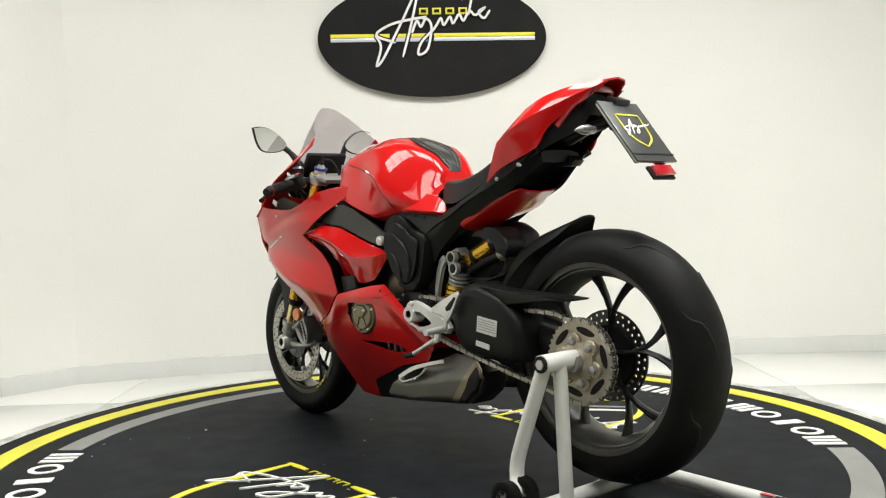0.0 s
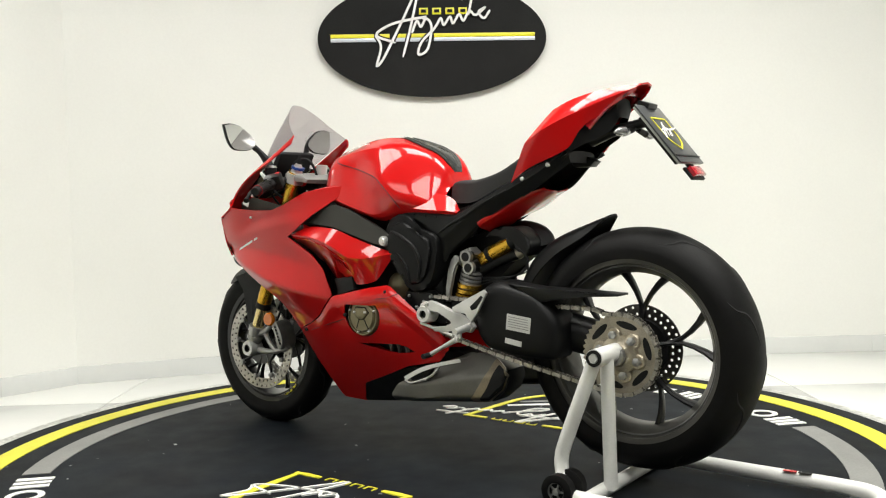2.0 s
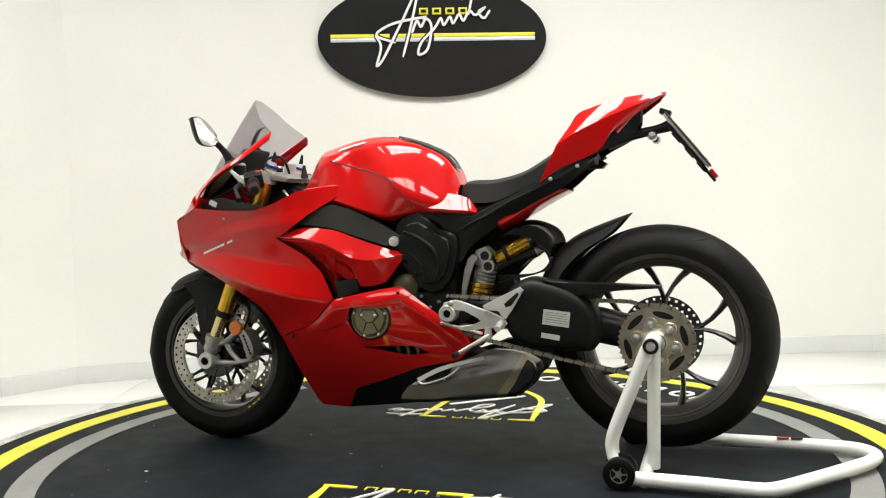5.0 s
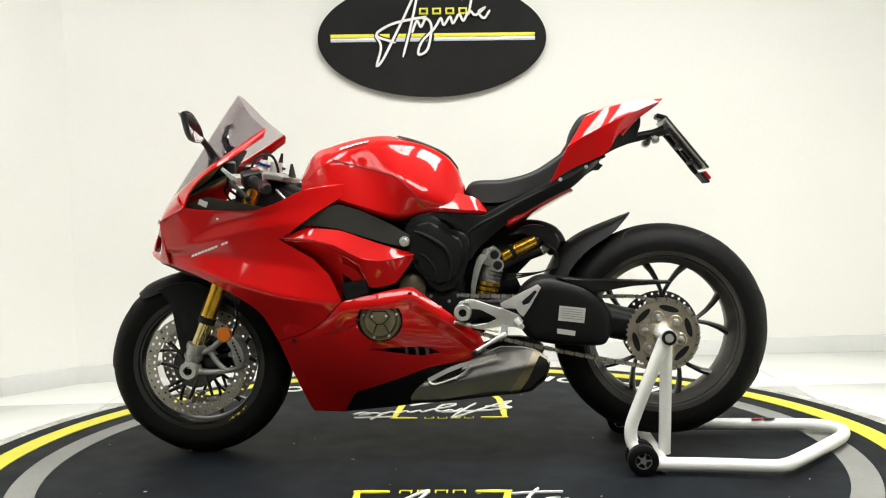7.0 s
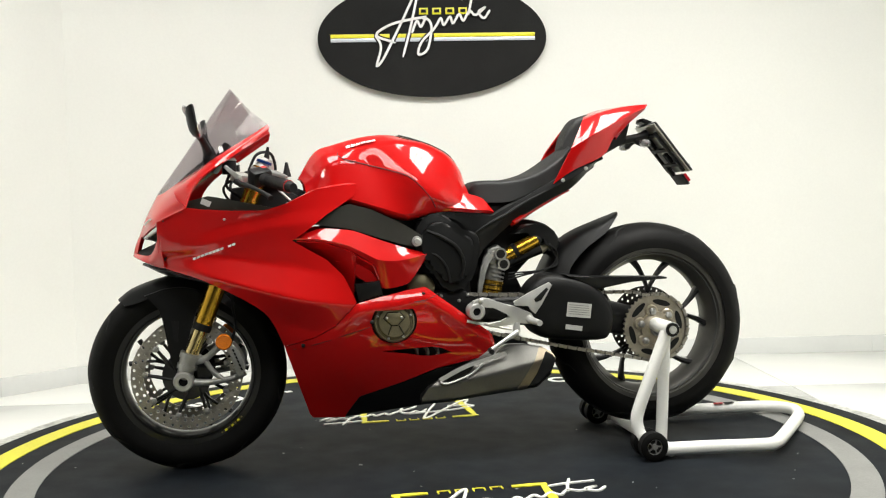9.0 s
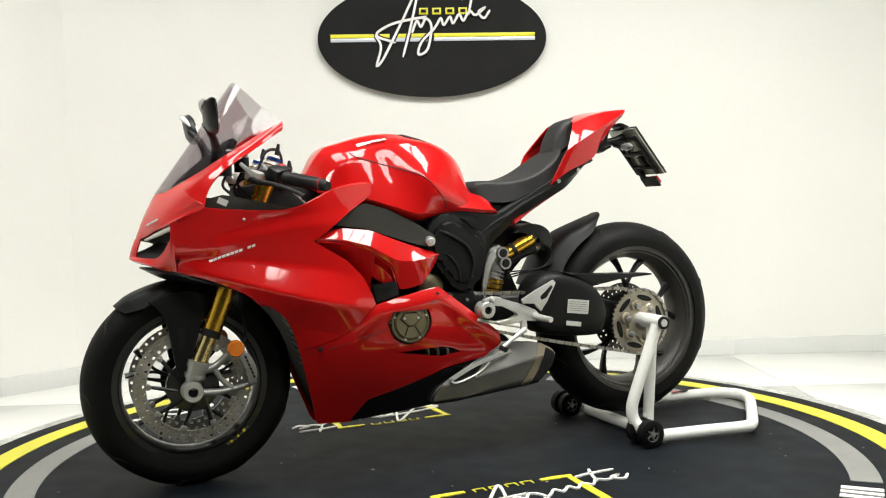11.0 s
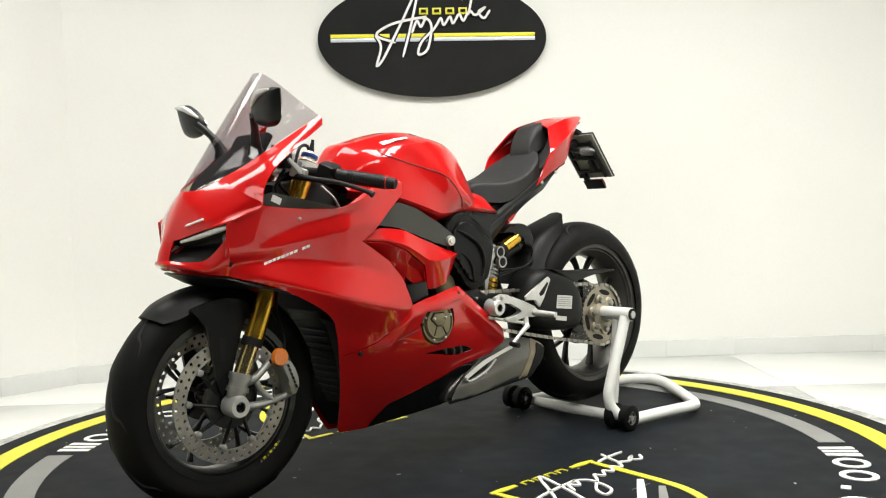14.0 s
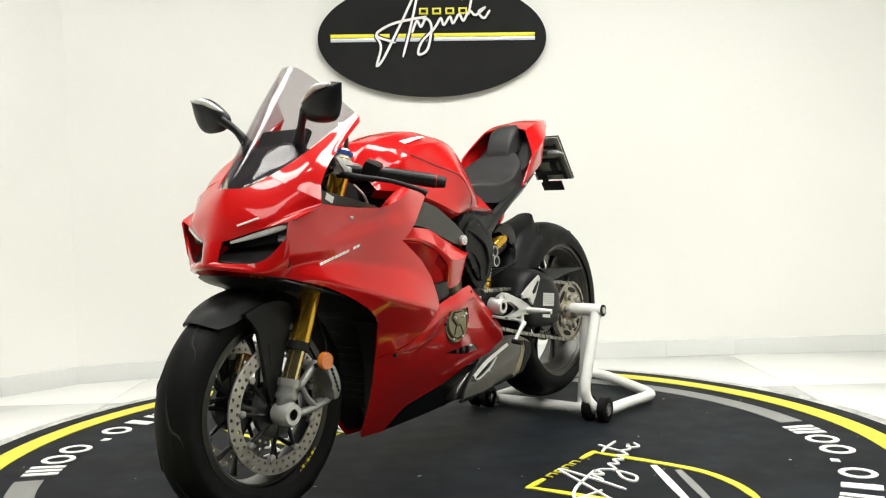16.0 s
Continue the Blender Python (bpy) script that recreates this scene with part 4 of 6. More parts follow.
for s in (-1, 1):
    well = patch([[(-0.918, 0.012, 0.722), (-0.898, 0.05, 0.728), (-0.866, 0.12, 0.750), (-0.828, 0.200, 0.775)], [(-0.870, 0.012, 0.705), (-0.855, 0.06, 0.708), (-0.825, 0.115, 0.715), (-0.795, 0.170, 0.725)],
                  [(-0.930, 0.012, 0.675), (-0.904, 0.07, 0.667), (-0.870, 0.120, 0.656), (-0.828, 0.170, 0.656)]], 8, 12, 0.003)
    lamp = part("headlight", well if s < 0 else mirrored(well), DEEP, B, "dark recessed headlight")
    part("light_strip", tube([(-0.900, s * 0.048, 0.720), (-0.875, s * 0.10, 0.734), (-0.846, s * 0.155, 0.751), (-0.826, s * 0.188, 0.762)], [0.004, 0.007, 0.008, 0.003], 10, 20), LIGHT_GUIDE, lamp)
    part("lens", lathe([(-0.03, 0.0), (-0.025, 0.014), (-0.01, 0.019), (0.01, 0.019), (0.01, 0.0)], (-0.815, s * 0.150, 0.727), 20), CLEAR_LENS, lamp)
part("nose_mark", tube([(-0.897, -0.070, 0.7605), (-0.886, -0.094, 0.7685), (-0.873, -0.118, 0.7775)], 0.0028, 6), WHITE_MARK, B)
for x, z in ((-0.655, 0.772),):
    bolt(x, -WIDE(x, z) - 0.001, z, 0.004, B, SILVER)
# windscreen
screen = part("windscreen", patch([[(-0.638, 0.0, 1.173), (-0.632, 0.03, 1.168), (-0.607, 0.07, 1.137), (-0.575, 0.105, 1.097), (-0.522, 0.133, 1.050)], [(-0.700, 0.0, 1.087), (-0.695, 0.035, 1.081), (-0.674, 0.075, 1.060), (-0.642, 0.105, 1.033), (-0.600, 0.130, 1.008)],
                          [(-0.767, 0.0, 0.989), (-0.762, 0.035, 0.984), (-0.745, 0.07, 0.971), (-0.722, 0.10, 0.957), (-0.690, 0.123, 0.953)], [(-0.825, 0.0, 0.908), (-0.821, 0.03, 0.902), (-0.812, 0.05, 0.895), (-0.80, 0.07, 0.887), (-0.785, 0.088, 0.888)],
                          [(-0.866, 0.0, 0.852), (-0.862, 0.015, 0.852), (-0.857, 0.03, 0.852), (-0.850, 0.04, 0.853), (-0.845, 0.05, 0.855)]], 24, 24, 0.003, True), SMOKE, B, "tinted smoky clear windscreen")
screen.visible_shadow = False
# dash and inner cowl
both_sides("screen_seal", lofted(([(-0.852, 0.030, 0.848), (-0.800, 0.066, 0.879), (-0.740, 0.100, 0.913), (-0.690, 0.117, 0.946)], [(-0.838, 0.018, 0.842), (-0.785, 0.042, 0.868), (-0.728, 0.070, 0.900), (-0.680, 0.095, 0.940)]), 14, 4, 0, 0.003), KHAKI, B, "khaki strip under the screen")
part("inner_cowl", patch([[(-0.84, 0.0, 0.845), (-0.83, 0.05, 0.85), (-0.79, 0.10, 0.875)], [(-0.79, 0.0, 0.90), (-0.78, 0.06, 0.90), (-0.74, 0.11, 0.915)], [(-0.715, 0.0, 0.962), (-0.705, 0.06, 0.958), (-0.68, 0.118, 0.948)]], 10, 10, 0.006, True), DEEP, B, "black inner cowl under the screen")
part("instrument_panel", box(-0.672, 0, 0.960, 0.022, 0.17, 0.10, 0.008, pose(0, 0, 0, 0, 32, 0)), DEEP, B, "black instrument display")
both_sides("inner_side_panel", panel(-0.77, -0.50, curve_z([(-0.77, 0.825), (-0.70, 0.842), (-0.62, 0.825), (-0.50, 0.80)]), lambda x: 0.74, lambda x, z: WIDE(x, min(z, 0.8)) - 0.055, 12, 6), OLIVE, B, "dark inner fairing panel")
part("panel_label", box(-0.707, -0.196, 0.822, 0.028, 0.002, 0.017, 0, pose(0, 0, 0, 0, 24, 0)), STICKER, B)
# inner blocking of engine and radiator, and added black fillers under tank and cockpit
part("radiator", slab([(-0.520, 0.53), (-0.462, 0.40), (-0.405, 0.22), (-0.375, 0.22), (-0.43, 0.42), (-0.48, 0.54)], -0.085, 0.085, 0.004), DEEP, B, "black radiator behind the front wheel")
for i in range(14):
    z = 0.25 + i * 0.022
    part("radiator_fin", box(-0.467 - (z - 0.40) * 0.36, 0, z, 0.008, 0.160, 0.0035, 0), DEEP, B)
rows = []
for i in range(13):
    z = 0.15 + i * 0.028
    x = float(np.interp(z, [0.135, 0.192, 0.272, 0.376, 0.46, 0.51], [-0.418, -0.435, -0.46, -0.4925, -0.527, -0.565])) + 0.014
    w = max(0.02, WIDE(x, z) - 0.007)
    rows.append([(x + 0.05 * (1 - abs(j / 6 - 1)), w * (j / 6 - 1), z) for j in range(13)])
bm = bmesh.new()
grid_mesh(bm, rows)
part("front_liner", thicken(bm, 0.004), DEEP, B, "black inner liner behind the front wheel")
part("engine_block", slab([(-0.40, 0.36), (-0.40, 0.66), (-0.25, 0.76), (0.02, 0.74), (0.09, 0.60), (0.10, 0.40), (-0.05, 0.36), (-0.30, 0.34)], -0.115, 0.115, 0.02), DEEP, B, "black engine block")
# two added black blocks close see-through gaps with the dark of the inside
part("tank_filler", slab([(-0.37, 0.70), (-0.37, 0.84), (-0.10, 0.84), (0.08, 0.80), (0.10, 0.70)], -0.128, 0.128, 0.02), DEEP, B, "added black filler under the tank")
part("cockpit_filler", slab([(-0.66, 0.74), (-0.64, 0.865), (-0.52, 0.885), (-0.44, 0.84), (-0.43, 0.74)], -0.072, 0.072, 0.012), DEEP, B)
part("head_stock", box(-0.50, 0, 0.80, 0.16, 0.12, 0.16, 0.02, pose(0, 0, 0, 0, 22, 0)), BLACK, B)
part("radiator_duct", slab([(-0.60, 0.60), (-0.50, 0.72), (-0.36, 0.72), (-0.40, 0.46), (-0.47, 0.46), (-0.53, 0.53)], -0.150, 0.150, 0.01), DEEP, B)
# intake winglet and its dark duct
duct_low = curve_z([(-0.440, 0.709), (-0.36, 0.655), (-0.30, 0.60), (-0.197, 0.556), (-0.126, 0.567), (-0.055, 0.636)])
INTAKE = ([(-0.459, 0.222, 0.715), (-0.379, 0.206, 0.738), (-0.285, 0.196, 0.729), (-0.209, 0.188, 0.701), (-0.158, 0.183, 0.683), (-0.107, 0.176, 0.666), (-0.060, 0.168, 0.654)],
          [(-0.458, 0.226, 0.712), (-0.375, 0.231, 0.706), (-0.295, 0.228, 0.684), (-0.214, 0.222, 0.641), (-0.164, 0.214, 0.634), (-0.108, 0.203, 0.640), (-0.055, 0.179, 0.651)],
          [(-0.458, 0.225, 0.708), (-0.376, 0.229, 0.699), (-0.303, 0.224, 0.675), (-0.223, 0.214, 0.624), (-0.193, 0.194, 0.551), (-0.117, 0.188, 0.564), (-0.058, 0.174, 0.640)])
winglet = both_sides("intake_panel", lofted(INTAKE, 42, 7, 0.10, 0.006, curve=0.45), RED, B, "glossy red side intake panel")
lip_w = curve_z([(p[0], p[1]) for p in INTAKE[2][:5]] + [(-0.056, 0.18)])
duct_mid = curve_z([(p[0], p[2]) for p in INTAKE[2][:5]] + [(-0.187, 0.548)])
wing_w = lambda x, z: lip_w(x)
duct_under = lambda x: min(duct_low(x), open_line(x) - 0.03) if x < -0.285 else duct_low(x)


def duct_w(x, z):
    f = min(1, max(0, (duct_mid(x) - z) / max(0.01, duct_mid(x) - duct_under(x))))
    deep = 0.150
    return (wing_w(x, z) - 0.004) * (1 - f) + deep * f


both_sides("intake_inner", panel(-0.450, -0.194, duct_mid, duct_under, duct_w, 36, 8, 0.006), RED, B)
both_sides("intake_fin", lofted(([(-0.335, 0.196, 0.640), (-0.280, 0.200, 0.632), (-0.235, 0.196, 0.606), (-0.204, 0.186, 0.568)], [(-0.330, 0.185, 0.625), (-0.285, 0.186, 0.600), (-0.245, 0.184, 0.572), (-0.210, 0.180, 0.552)]), 16, 4, 0, 0.004), RED, B)
both_sides("vent_block", slab([(-0.284, 0.568), (-0.207, 0.576), (-0.199, 0.534), (-0.272, 0.512)], -0.205, -0.16, 0.006), BLACK, B, "black plastic vent block")
# clutch cover with its dark well, lower slot
COVER_X, COVER_Z, COVER_Y = -0.167, 0.450, -low_wide(-0.167, 0.450) + 0.020
hole = [(COVER_X + 0.070 * math.cos(a), COVER_Z + 0.066 * math.sin(a)) for a in np.linspace(math.radians(146), math.radians(394), 30)]
carve(lower_fairing, slab(hole, -0.30, -0.09))
part("cover_well", lathe([(0.002, 0.064), (0.002, 0.074), (0.034, 0.074), (0.034, 0.0)], (COVER_X, COVER_Y, COVER_Z), 44, closed=False), DEEP, B)
cover = part("clutch_cover", lathe([(-0.016, 0.0), (-0.016, 0.046), (-0.012, 0.049), (-0.007, 0.051), (-0.007, 0.055), (-0.012, 0.057), (-0.012, 0.060), (-0.004, 0.064), (0.01, 0.064), (0.01, 0.0)], (COVER_X, COVER_Y, COVER_Z), 44), COVER_BRONZE, B, "bronze coloured round engine cover")
boss = [(-0.198, 0.462), (-0.186, 0.478), (-0.150, 0.478), (-0.137, 0.462), (-0.158, 0.441), (-0.176, 0.441)]
# wider black plate paints the shade round the boss
part("boss_shadow", slab([(COVER_X + (x - COVER_X) * 1.12, 0.4605 + (z - 0.4605) * 1.14) for x, z in boss], COVER_Y - 0.0175, COVER_Y - 0.012, 0.001), DEEP, cover)
part("cover_boss", slab(boss, COVER_Y - 0.021, COVER_Y - 0.012, 0.003), COVER_BRONZE, cover)
for dx in (-0.010, 0.014):
    part("cover_rib", tube([(COVER_X + dx, COVER_Y - 0.0165, 0.438), (COVER_X + dx * 2.0, COVER_Y - 0.0165, 0.412)], 0.0018, 6), DEEP, cover)
for a in (20, 160, 250, 300):
    bolt(COVER_X + 0.054 * math.cos(radians(a)), COVER_Y - 0.010, COVER_Z + 0.054 * math.sin(radians(a)), 0.004, cover, SILVER)
for x in (-0.190, -0.146):
    bolt(x, COVER_Y - 0.021, 0.464, 0.004, cover, SILVER)
slot = [(-0.205, 0.359), (-0.125, 0.363), (-0.045, 0.364), (-0.015, 0.357), (0.014, 0.342), (-0.047, 0.334), (-0.090, 0.339), (-0.126, 0.346)]
carve(lower_fairing, slab(slot, -0.30, -0.08))
part("slot_liner", slab([(-0.215, 0.366), (-0.02, 0.372), (0.02, 0.342), (-0.047, 0.328), (-0.13, 0.338)], -0.135, -0.118, 0.003), DEEP, B)
for x, z in ((-0.105, 0.352), (-0.072, 0.350), (-0.040, 0.349)):
    part("slot_pipe", tube([(x, -0.150, z + 0.02), (x + 0.012, -0.152, z), (x + 0.012, -0.150, z - 0.02)], 0.006, 10, 8), DARK_CAST, B)
part("lower_fairing_joint", tube([(x, -low_wide(x, z) - 0.0002, z) for x, z in ((-0.105, 0.508), (-0.07, 0.512), (-0.045, 0.520), (-0.028, 0.528))], 0.0013, 6, 12), DARK_RED, B)
part("lower_fairing_joint", tube([(x, -low_wide(x, z) - 0.0002, z) for x, z in ((-0.47, 0.375), (-0.40, 0.392), (-0.32, 0.415), (-0.24, 0.438))], 0.0013, 6, 20), DARK_RED, B)
# white maker's mark as a row of plain bars on the flank
for k in range(11):
    if k == 8:
        continue
    x = -0.749 + k * 0.0113
    z = 0.656 + k * 0.0038
    bar = lambda q, z=z, x=x: z + (q - x) * 0.34
    bm = panel(x, x + 0.0092, lambda q: bar(q) + 0.0068, bar, lambda q, h: WIDE(q, h) + 0.0012, 3, 1, 0.0012)
    part("flank_mark", bm, WHITE_MARK, B)

# tank
TANK = ([(-0.438, 0.0, 0.892), (-0.387, 0.0, 0.972), (-0.330, 0.0, 0.997), (-0.237, 0.0, 1.021), (-0.163, 0.0, 1.028), (-0.108, 0.0, 1.019), (-0.035, 0.0, 0.997), (0.038, 0.0, 0.960), (0.074, 0.0, 0.913), (0.093, 0.0, 0.862)],
        [(-0.437, 0.028, 0.890), (-0.386, 0.046, 0.970), (-0.328, 0.054, 0.994), (-0.236, 0.056, 1.017), (-0.163, 0.056, 1.023), (-0.107, 0.054, 1.014), (-0.034, 0.050, 0.992), (0.038, 0.042, 0.956), (0.074, 0.034, 0.911), (0.093, 0.025, 0.862)],
        [(-0.428, 0.055, 0.886), (-0.365, 0.102, 0.954), (-0.300, 0.128, 0.968), (-0.217, 0.138, 0.980), (-0.155, 0.136, 0.987), (-0.095, 0.124, 0.990), (-0.026, 0.110, 0.974), (0.034, 0.090, 0.943), (0.073, 0.070, 0.903), (0.093, 0.050, 0.860)],
        [(-0.420, 0.088, 0.872), (-0.350, 0.140, 0.925), (-0.290, 0.150, 0.945), (-0.214, 0.156, 0.921), (-0.143, 0.176, 0.901), (-0.095, 0.190, 0.879), (-0.045, 0.186, 0.849), (0.012, 0.165, 0.835), (0.060, 0.132, 0.830), (0.095, 0.085, 0.837)],
        [(-0.415, 0.110, 0.845), (-0.340, 0.164, 0.835), (-0.275, 0.184, 0.820), (-0.199, 0.192, 0.796), (-0.130, 0.190, 0.775), (-0.087, 0.181, 0.778), (-0.026, 0.168, 0.786), (0.025, 0.158, 0.786), (0.068, 0.135, 0.795), (0.097, 0.090, 0.815)],
        [(-0.400, 0.080, 0.825), (-0.335, 0.130, 0.810), (-0.270, 0.150, 0.795), (-0.199, 0.155, 0.775), (-0.130, 0.150, 0.755), (-0.087, 0.145, 0.755), (-0.026, 0.135, 0.765), (0.025, 0.125, 0.765), (0.068, 0.100, 0.775), (0.090, 0.060, 0.800)])
tank_soft = lambda u: 0.22 + 0.70 * min(1, max(0, (u - 0.42) / 0.22))
tank = part("fuel_tank", lofted(TANK, 60, 8, tank_soft, 0.004, True), RED, B, "glossy red sculpted fuel tank", 24)
_skin = loft(TANK, 20, 4, tank_soft)
deck_z = field([(p[0], p[1], p[2]) for r in _skin for p in r[0:11:2]], 1e-6)
flank_w = field([(p[0], p[2], p[1]) for r in _skin[2:-2] for p in r[8:17:2]], 1e-6)


def on_tank(points, r, name, mat, n=40, label=""):
    pts = [(float(x), -flank_w(x, z) - 0.0003, float(z)) for x, z in spline(points, n)]
    return both_sides(name, tube(pts, r, 6), mat, tank, label)


on_tank([(-0.316, 0.966), (-0.318, 0.958), (-0.300, 0.945), (-0.245, 0.930), (-0.170, 0.909), (-0.112, 0.889), (-0.075, 0.858), (-0.042, 0.820), (-0.026, 0.792)], 0.0017, "tank_seam", DARK_RED)


def on_deck(x0, x1, half, lift, nx=10, nw=8, w0=None):
    """A thin sheet laid on top of the tank, between half widths that follow its length."""
    bm = bmesh.new()
    rows = []
    for i in range(nx + 1):
        x = x0 + (x1 - x0) * i / nx
        a, b = (w0(x), half(x)) if w0 else (-half(x), half(x))
        rows.append([(x, -(a + (b - a) * j / nw), deck_z(x, abs(a + (b - a) * j / nw)) + lift) for j in range(nw + 1)])
    grid_mesh(bm, rows)
    return thicken(bm, 0.0015)


for k in range(6):
    x = -0.290 + k * 0.0155
    for s in (-1, 1):
        part("tank_mark", on_deck(x, x + 0.0125, lambda q: s * (0.121 + 0.06 * (q + 0.29)), 0.0022, 2, 2, lambda q: s * (0.100 + 0.06 * (q + 0.29))), WHITE_MARK, tank)
pad_half = curve_z([(-0.120, 0.028), (-0.06, 0.052), (-0.015, 0.060), (0.03, 0.050), (0.062, 0.040), (0.080, 0.020)])
pad = part("tank_pad", on_deck(-0.120, 0.080, pad_half, 0.0035, 24, 12), PAD, tank, "dark carbon tank pad with raised ribs")
for f in (0.55, 0.92):
    part("pad_rib", tube([(x, -pad_half(x) * f, deck_z(x, pad_half(x) * f) + 0.005) for x in np.linspace(-0.115, 0.074, 16)], 0.0022, 6), GREY_COVER, pad)
    part("pad_rib", tube([(x, pad_half(x) * f, deck_z(x, pad_half(x) * f) + 0.005) for x in np.linspace(-0.115, 0.074, 16)], 0.0022, 6), GREY_COVER, pad)
both_sides("tank_side", lofted(([(0.000, 0.150, 0.803), (0.035, 0.138, 0.822), (0.068, 0.118, 0.835), (0.105, 0.112, 0.828), (0.138, 0.110, 0.814), (0.164, 0.116, 0.782)],
                                [(0.000, 0.166, 0.792), (0.035, 0.164, 0.789), (0.068, 0.160, 0.786), (0.105, 0.154, 0.782), (0.138, 0.146, 0.780), (0.166, 0.136, 0.774)],
                                [(0.000, 0.160, 0.780), (0.035, 0.158, 0.778), (0.068, 0.154, 0.775), (0.105, 0.148, 0.772), (0.138, 0.140, 0.770), (0.165, 0.130, 0.768)]), 20, 5, 0.15), RED, B)
# seat, its hump pad and the tail
part("seat", hull([(0.092, 0.835, 0.828, 0.055, 0.800, 0.06), (0.125, 0.872, 0.856, 0.090, 0.805, 0.100), (0.22, 0.876, 0.858, 0.122, 0.805, 0.130), (0.313, 0.899, 0.882, 0.128, 0.845, 0.128), (0.397, 0.950, 0.930, 0.112, 0.890, 0.115), (0.440, 0.982, 0.965, 0.075, 0.935, 0.08)], 36, 14, p=0.6), SEAT, B, "black grained rider seat")
part("seat_hump", hull([(0.425, 0.985, 0.975, 0.045, 0.955, 0.05), (0.437, 1.025, 1.00, 0.048, 0.965, 0.054), (0.465, 1.068, 1.03, 0.053, 0.985, 0.062), (0.50, 1.083, 1.05, 0.052, 1.00, 0.062), (0.53, 1.090, 1.06, 0.045, 1.03, 0.05)], 20, 12, p=0.55), SEAT, B, "black seat hump pad")
tail = part("tail_cowl", lofted(([(0.515, 0.0, 1.088), (0.56, 0.0, 1.103), (0.63, 0.0, 1.1135), (0.685, 0.0, 1.119), (0.728, 0.0, 1.123)],
                                 [(0.478, 0.088, 1.062), (0.533, 0.088, 1.084), (0.600, 0.075, 1.102), (0.665, 0.055, 1.112), (0.725, 0.032, 1.118)],
                                 [(0.418, 0.150, 0.968), (0.472, 0.150, 1.000), (0.545, 0.130, 1.036), (0.632, 0.090, 1.074), (0.714, 0.046, 1.108)],
                                 [(0.362, 0.138, 0.857), (0.425, 0.140, 0.898), (0.535, 0.120, 0.946), (0.585, 0.103, 1.010), (0.712, 0.040, 1.100)]), 36, 7, 0.25, 0.005, True), RED, B, "glossy red upswept tail cowl", 24)
for s in (-1, 1):
    part("tail_inner_wall", slab([(0.545, 0.965), (0.60, 1.02), (0.70, 1.095), (0.66, 1.085), (0.57, 1.03), (0.53, 0.985)], s * 0.055, s * 0.060, 0.002), DARK_RED, B)
part("tail_inner", hull([(0.36, 0.90, 0.88, 0.10, 0.85, 0.10), (0.45, 0.96, 0.93, 0.12, 0.895, 0.11), (0.55, 1.06, 0.99, 0.095, 0.95, 0.085), (0.63, 1.09, 1.03, 0.06, 0.99, 0.05), (0.655, 1.085, 1.05, 0.045, 1.03, 0.03)], 20, 10, p=0.6), DEEP, B, "black inside of the tail")
part("tail_light", tube([(0.585, -0.085, 1.005), (0.640, -0.070, 1.065), (0.668, -0.045, 1.094), (0.675, 0.0, 1.098), (0.668, 0.045, 1.094), (0.640, 0.070, 1.065), (0.585, 0.085, 1.005)], 0.010, 10, 36), RED_LENS, B, "red U-shaped tail light")
sub_top = curve_z([(-0.090, 0.757), (-0.045, 0.786), (0.017, 0.787), (0.157, 0.768), (0.20, 0.79), (0.372, 0.878), (0.478, 0.925), (0.531, 0.950)])
sub_low = curve_z([(-0.090, 0.745), (-0.02, 0.735), (0.04, 0.715), (0.075, 0.66), (0.100, 0.610), (0.137, 0.662), (0.227, 0.737), (0.335, 0.797), (0.441, 0.848), (0.531, 0.935)])
sub_x = np.linspace(-0.090, 0.531, 26)
sub_w = lambda x: 0.155 - 0.075 * max(0, x)
both_sides("subframe_cover", lofted(([(x, sub_w(x) - 0.012, sub_top(x)) for x in sub_x], [(x, sub_w(x), sub_top(x) - 0.007) for x in sub_x], [(x, sub_w(x) + 0.004, sub_top(x) * 0.55 + sub_low(x) * 0.45) for x in sub_x],
                                     [(x, sub_w(x) - 0.022, sub_low(x)) for x in sub_x]), 60, 4, 0.1, 0.010), BLACK, B, "matt black side cover under the seat")
both_sides("cover_ridge", tube([(x, -sub_w(x) - 0.004, sub_top(x) * 0.6 + sub_low(x) * 0.4 + dz) for x, dz in ((0.10, 0.0), (0.15, 0.010), (0.20, 0.004), (0.26, 0.004), (0.34, 0.0))], [0.002, 0.005, 0.005, 0.002], 8, 24), BLACK, B)
# slots are black strips laid on the cover, for the shade inside them
for i in range(3):
    part("cover_slot", box(0.008 + i * 0.040, -sub_w(0.008 + i * 0.040) - 0.0025, sub_top(0.008 + i * 0.040) - 0.014, 0.024, 0.004, 0.006, 0, pose(0, 0, 0, 0, 7, 0)), DEEP, B)
part("subframe_core", hull([(0.10, 0.80, 0.76, 0.11, 0.64, 0.09), (0.25, 0.83, 0.80, 0.11, 0.75, 0.09), (0.40, 0.89, 0.86, 0.10, 0.83, 0.09), (0.52, 0.945, 0.93, 0.08, 0.91, 0.07)], 14, 8), DEEP, B)
part("tail_undertray", patch([[(0.225, 0.105, 0.742), (0.30, 0.100, 0.785), (0.39, 0.085, 0.828), (0.432, 0.070, 0.842)], [(0.232, 0.098, 0.730), (0.312, 0.088, 0.776), (0.40, 0.073, 0.822), (0.436, 0.058, 0.837)],
                              [(0.245, 0.0, 0.722), (0.325, 0.0, 0.770), (0.41, 0.0, 0.817), (0.440, 0.0, 0.832)]], 8, 14, 0.004, True), RED, B, "red underside panel of the seat")
for x, z in ((0.395, 0.868), (0.475, 0.905)):
    bolt(x, -0.129 if x < 0.45 else -0.122, z, 0.006, B, SILVER)
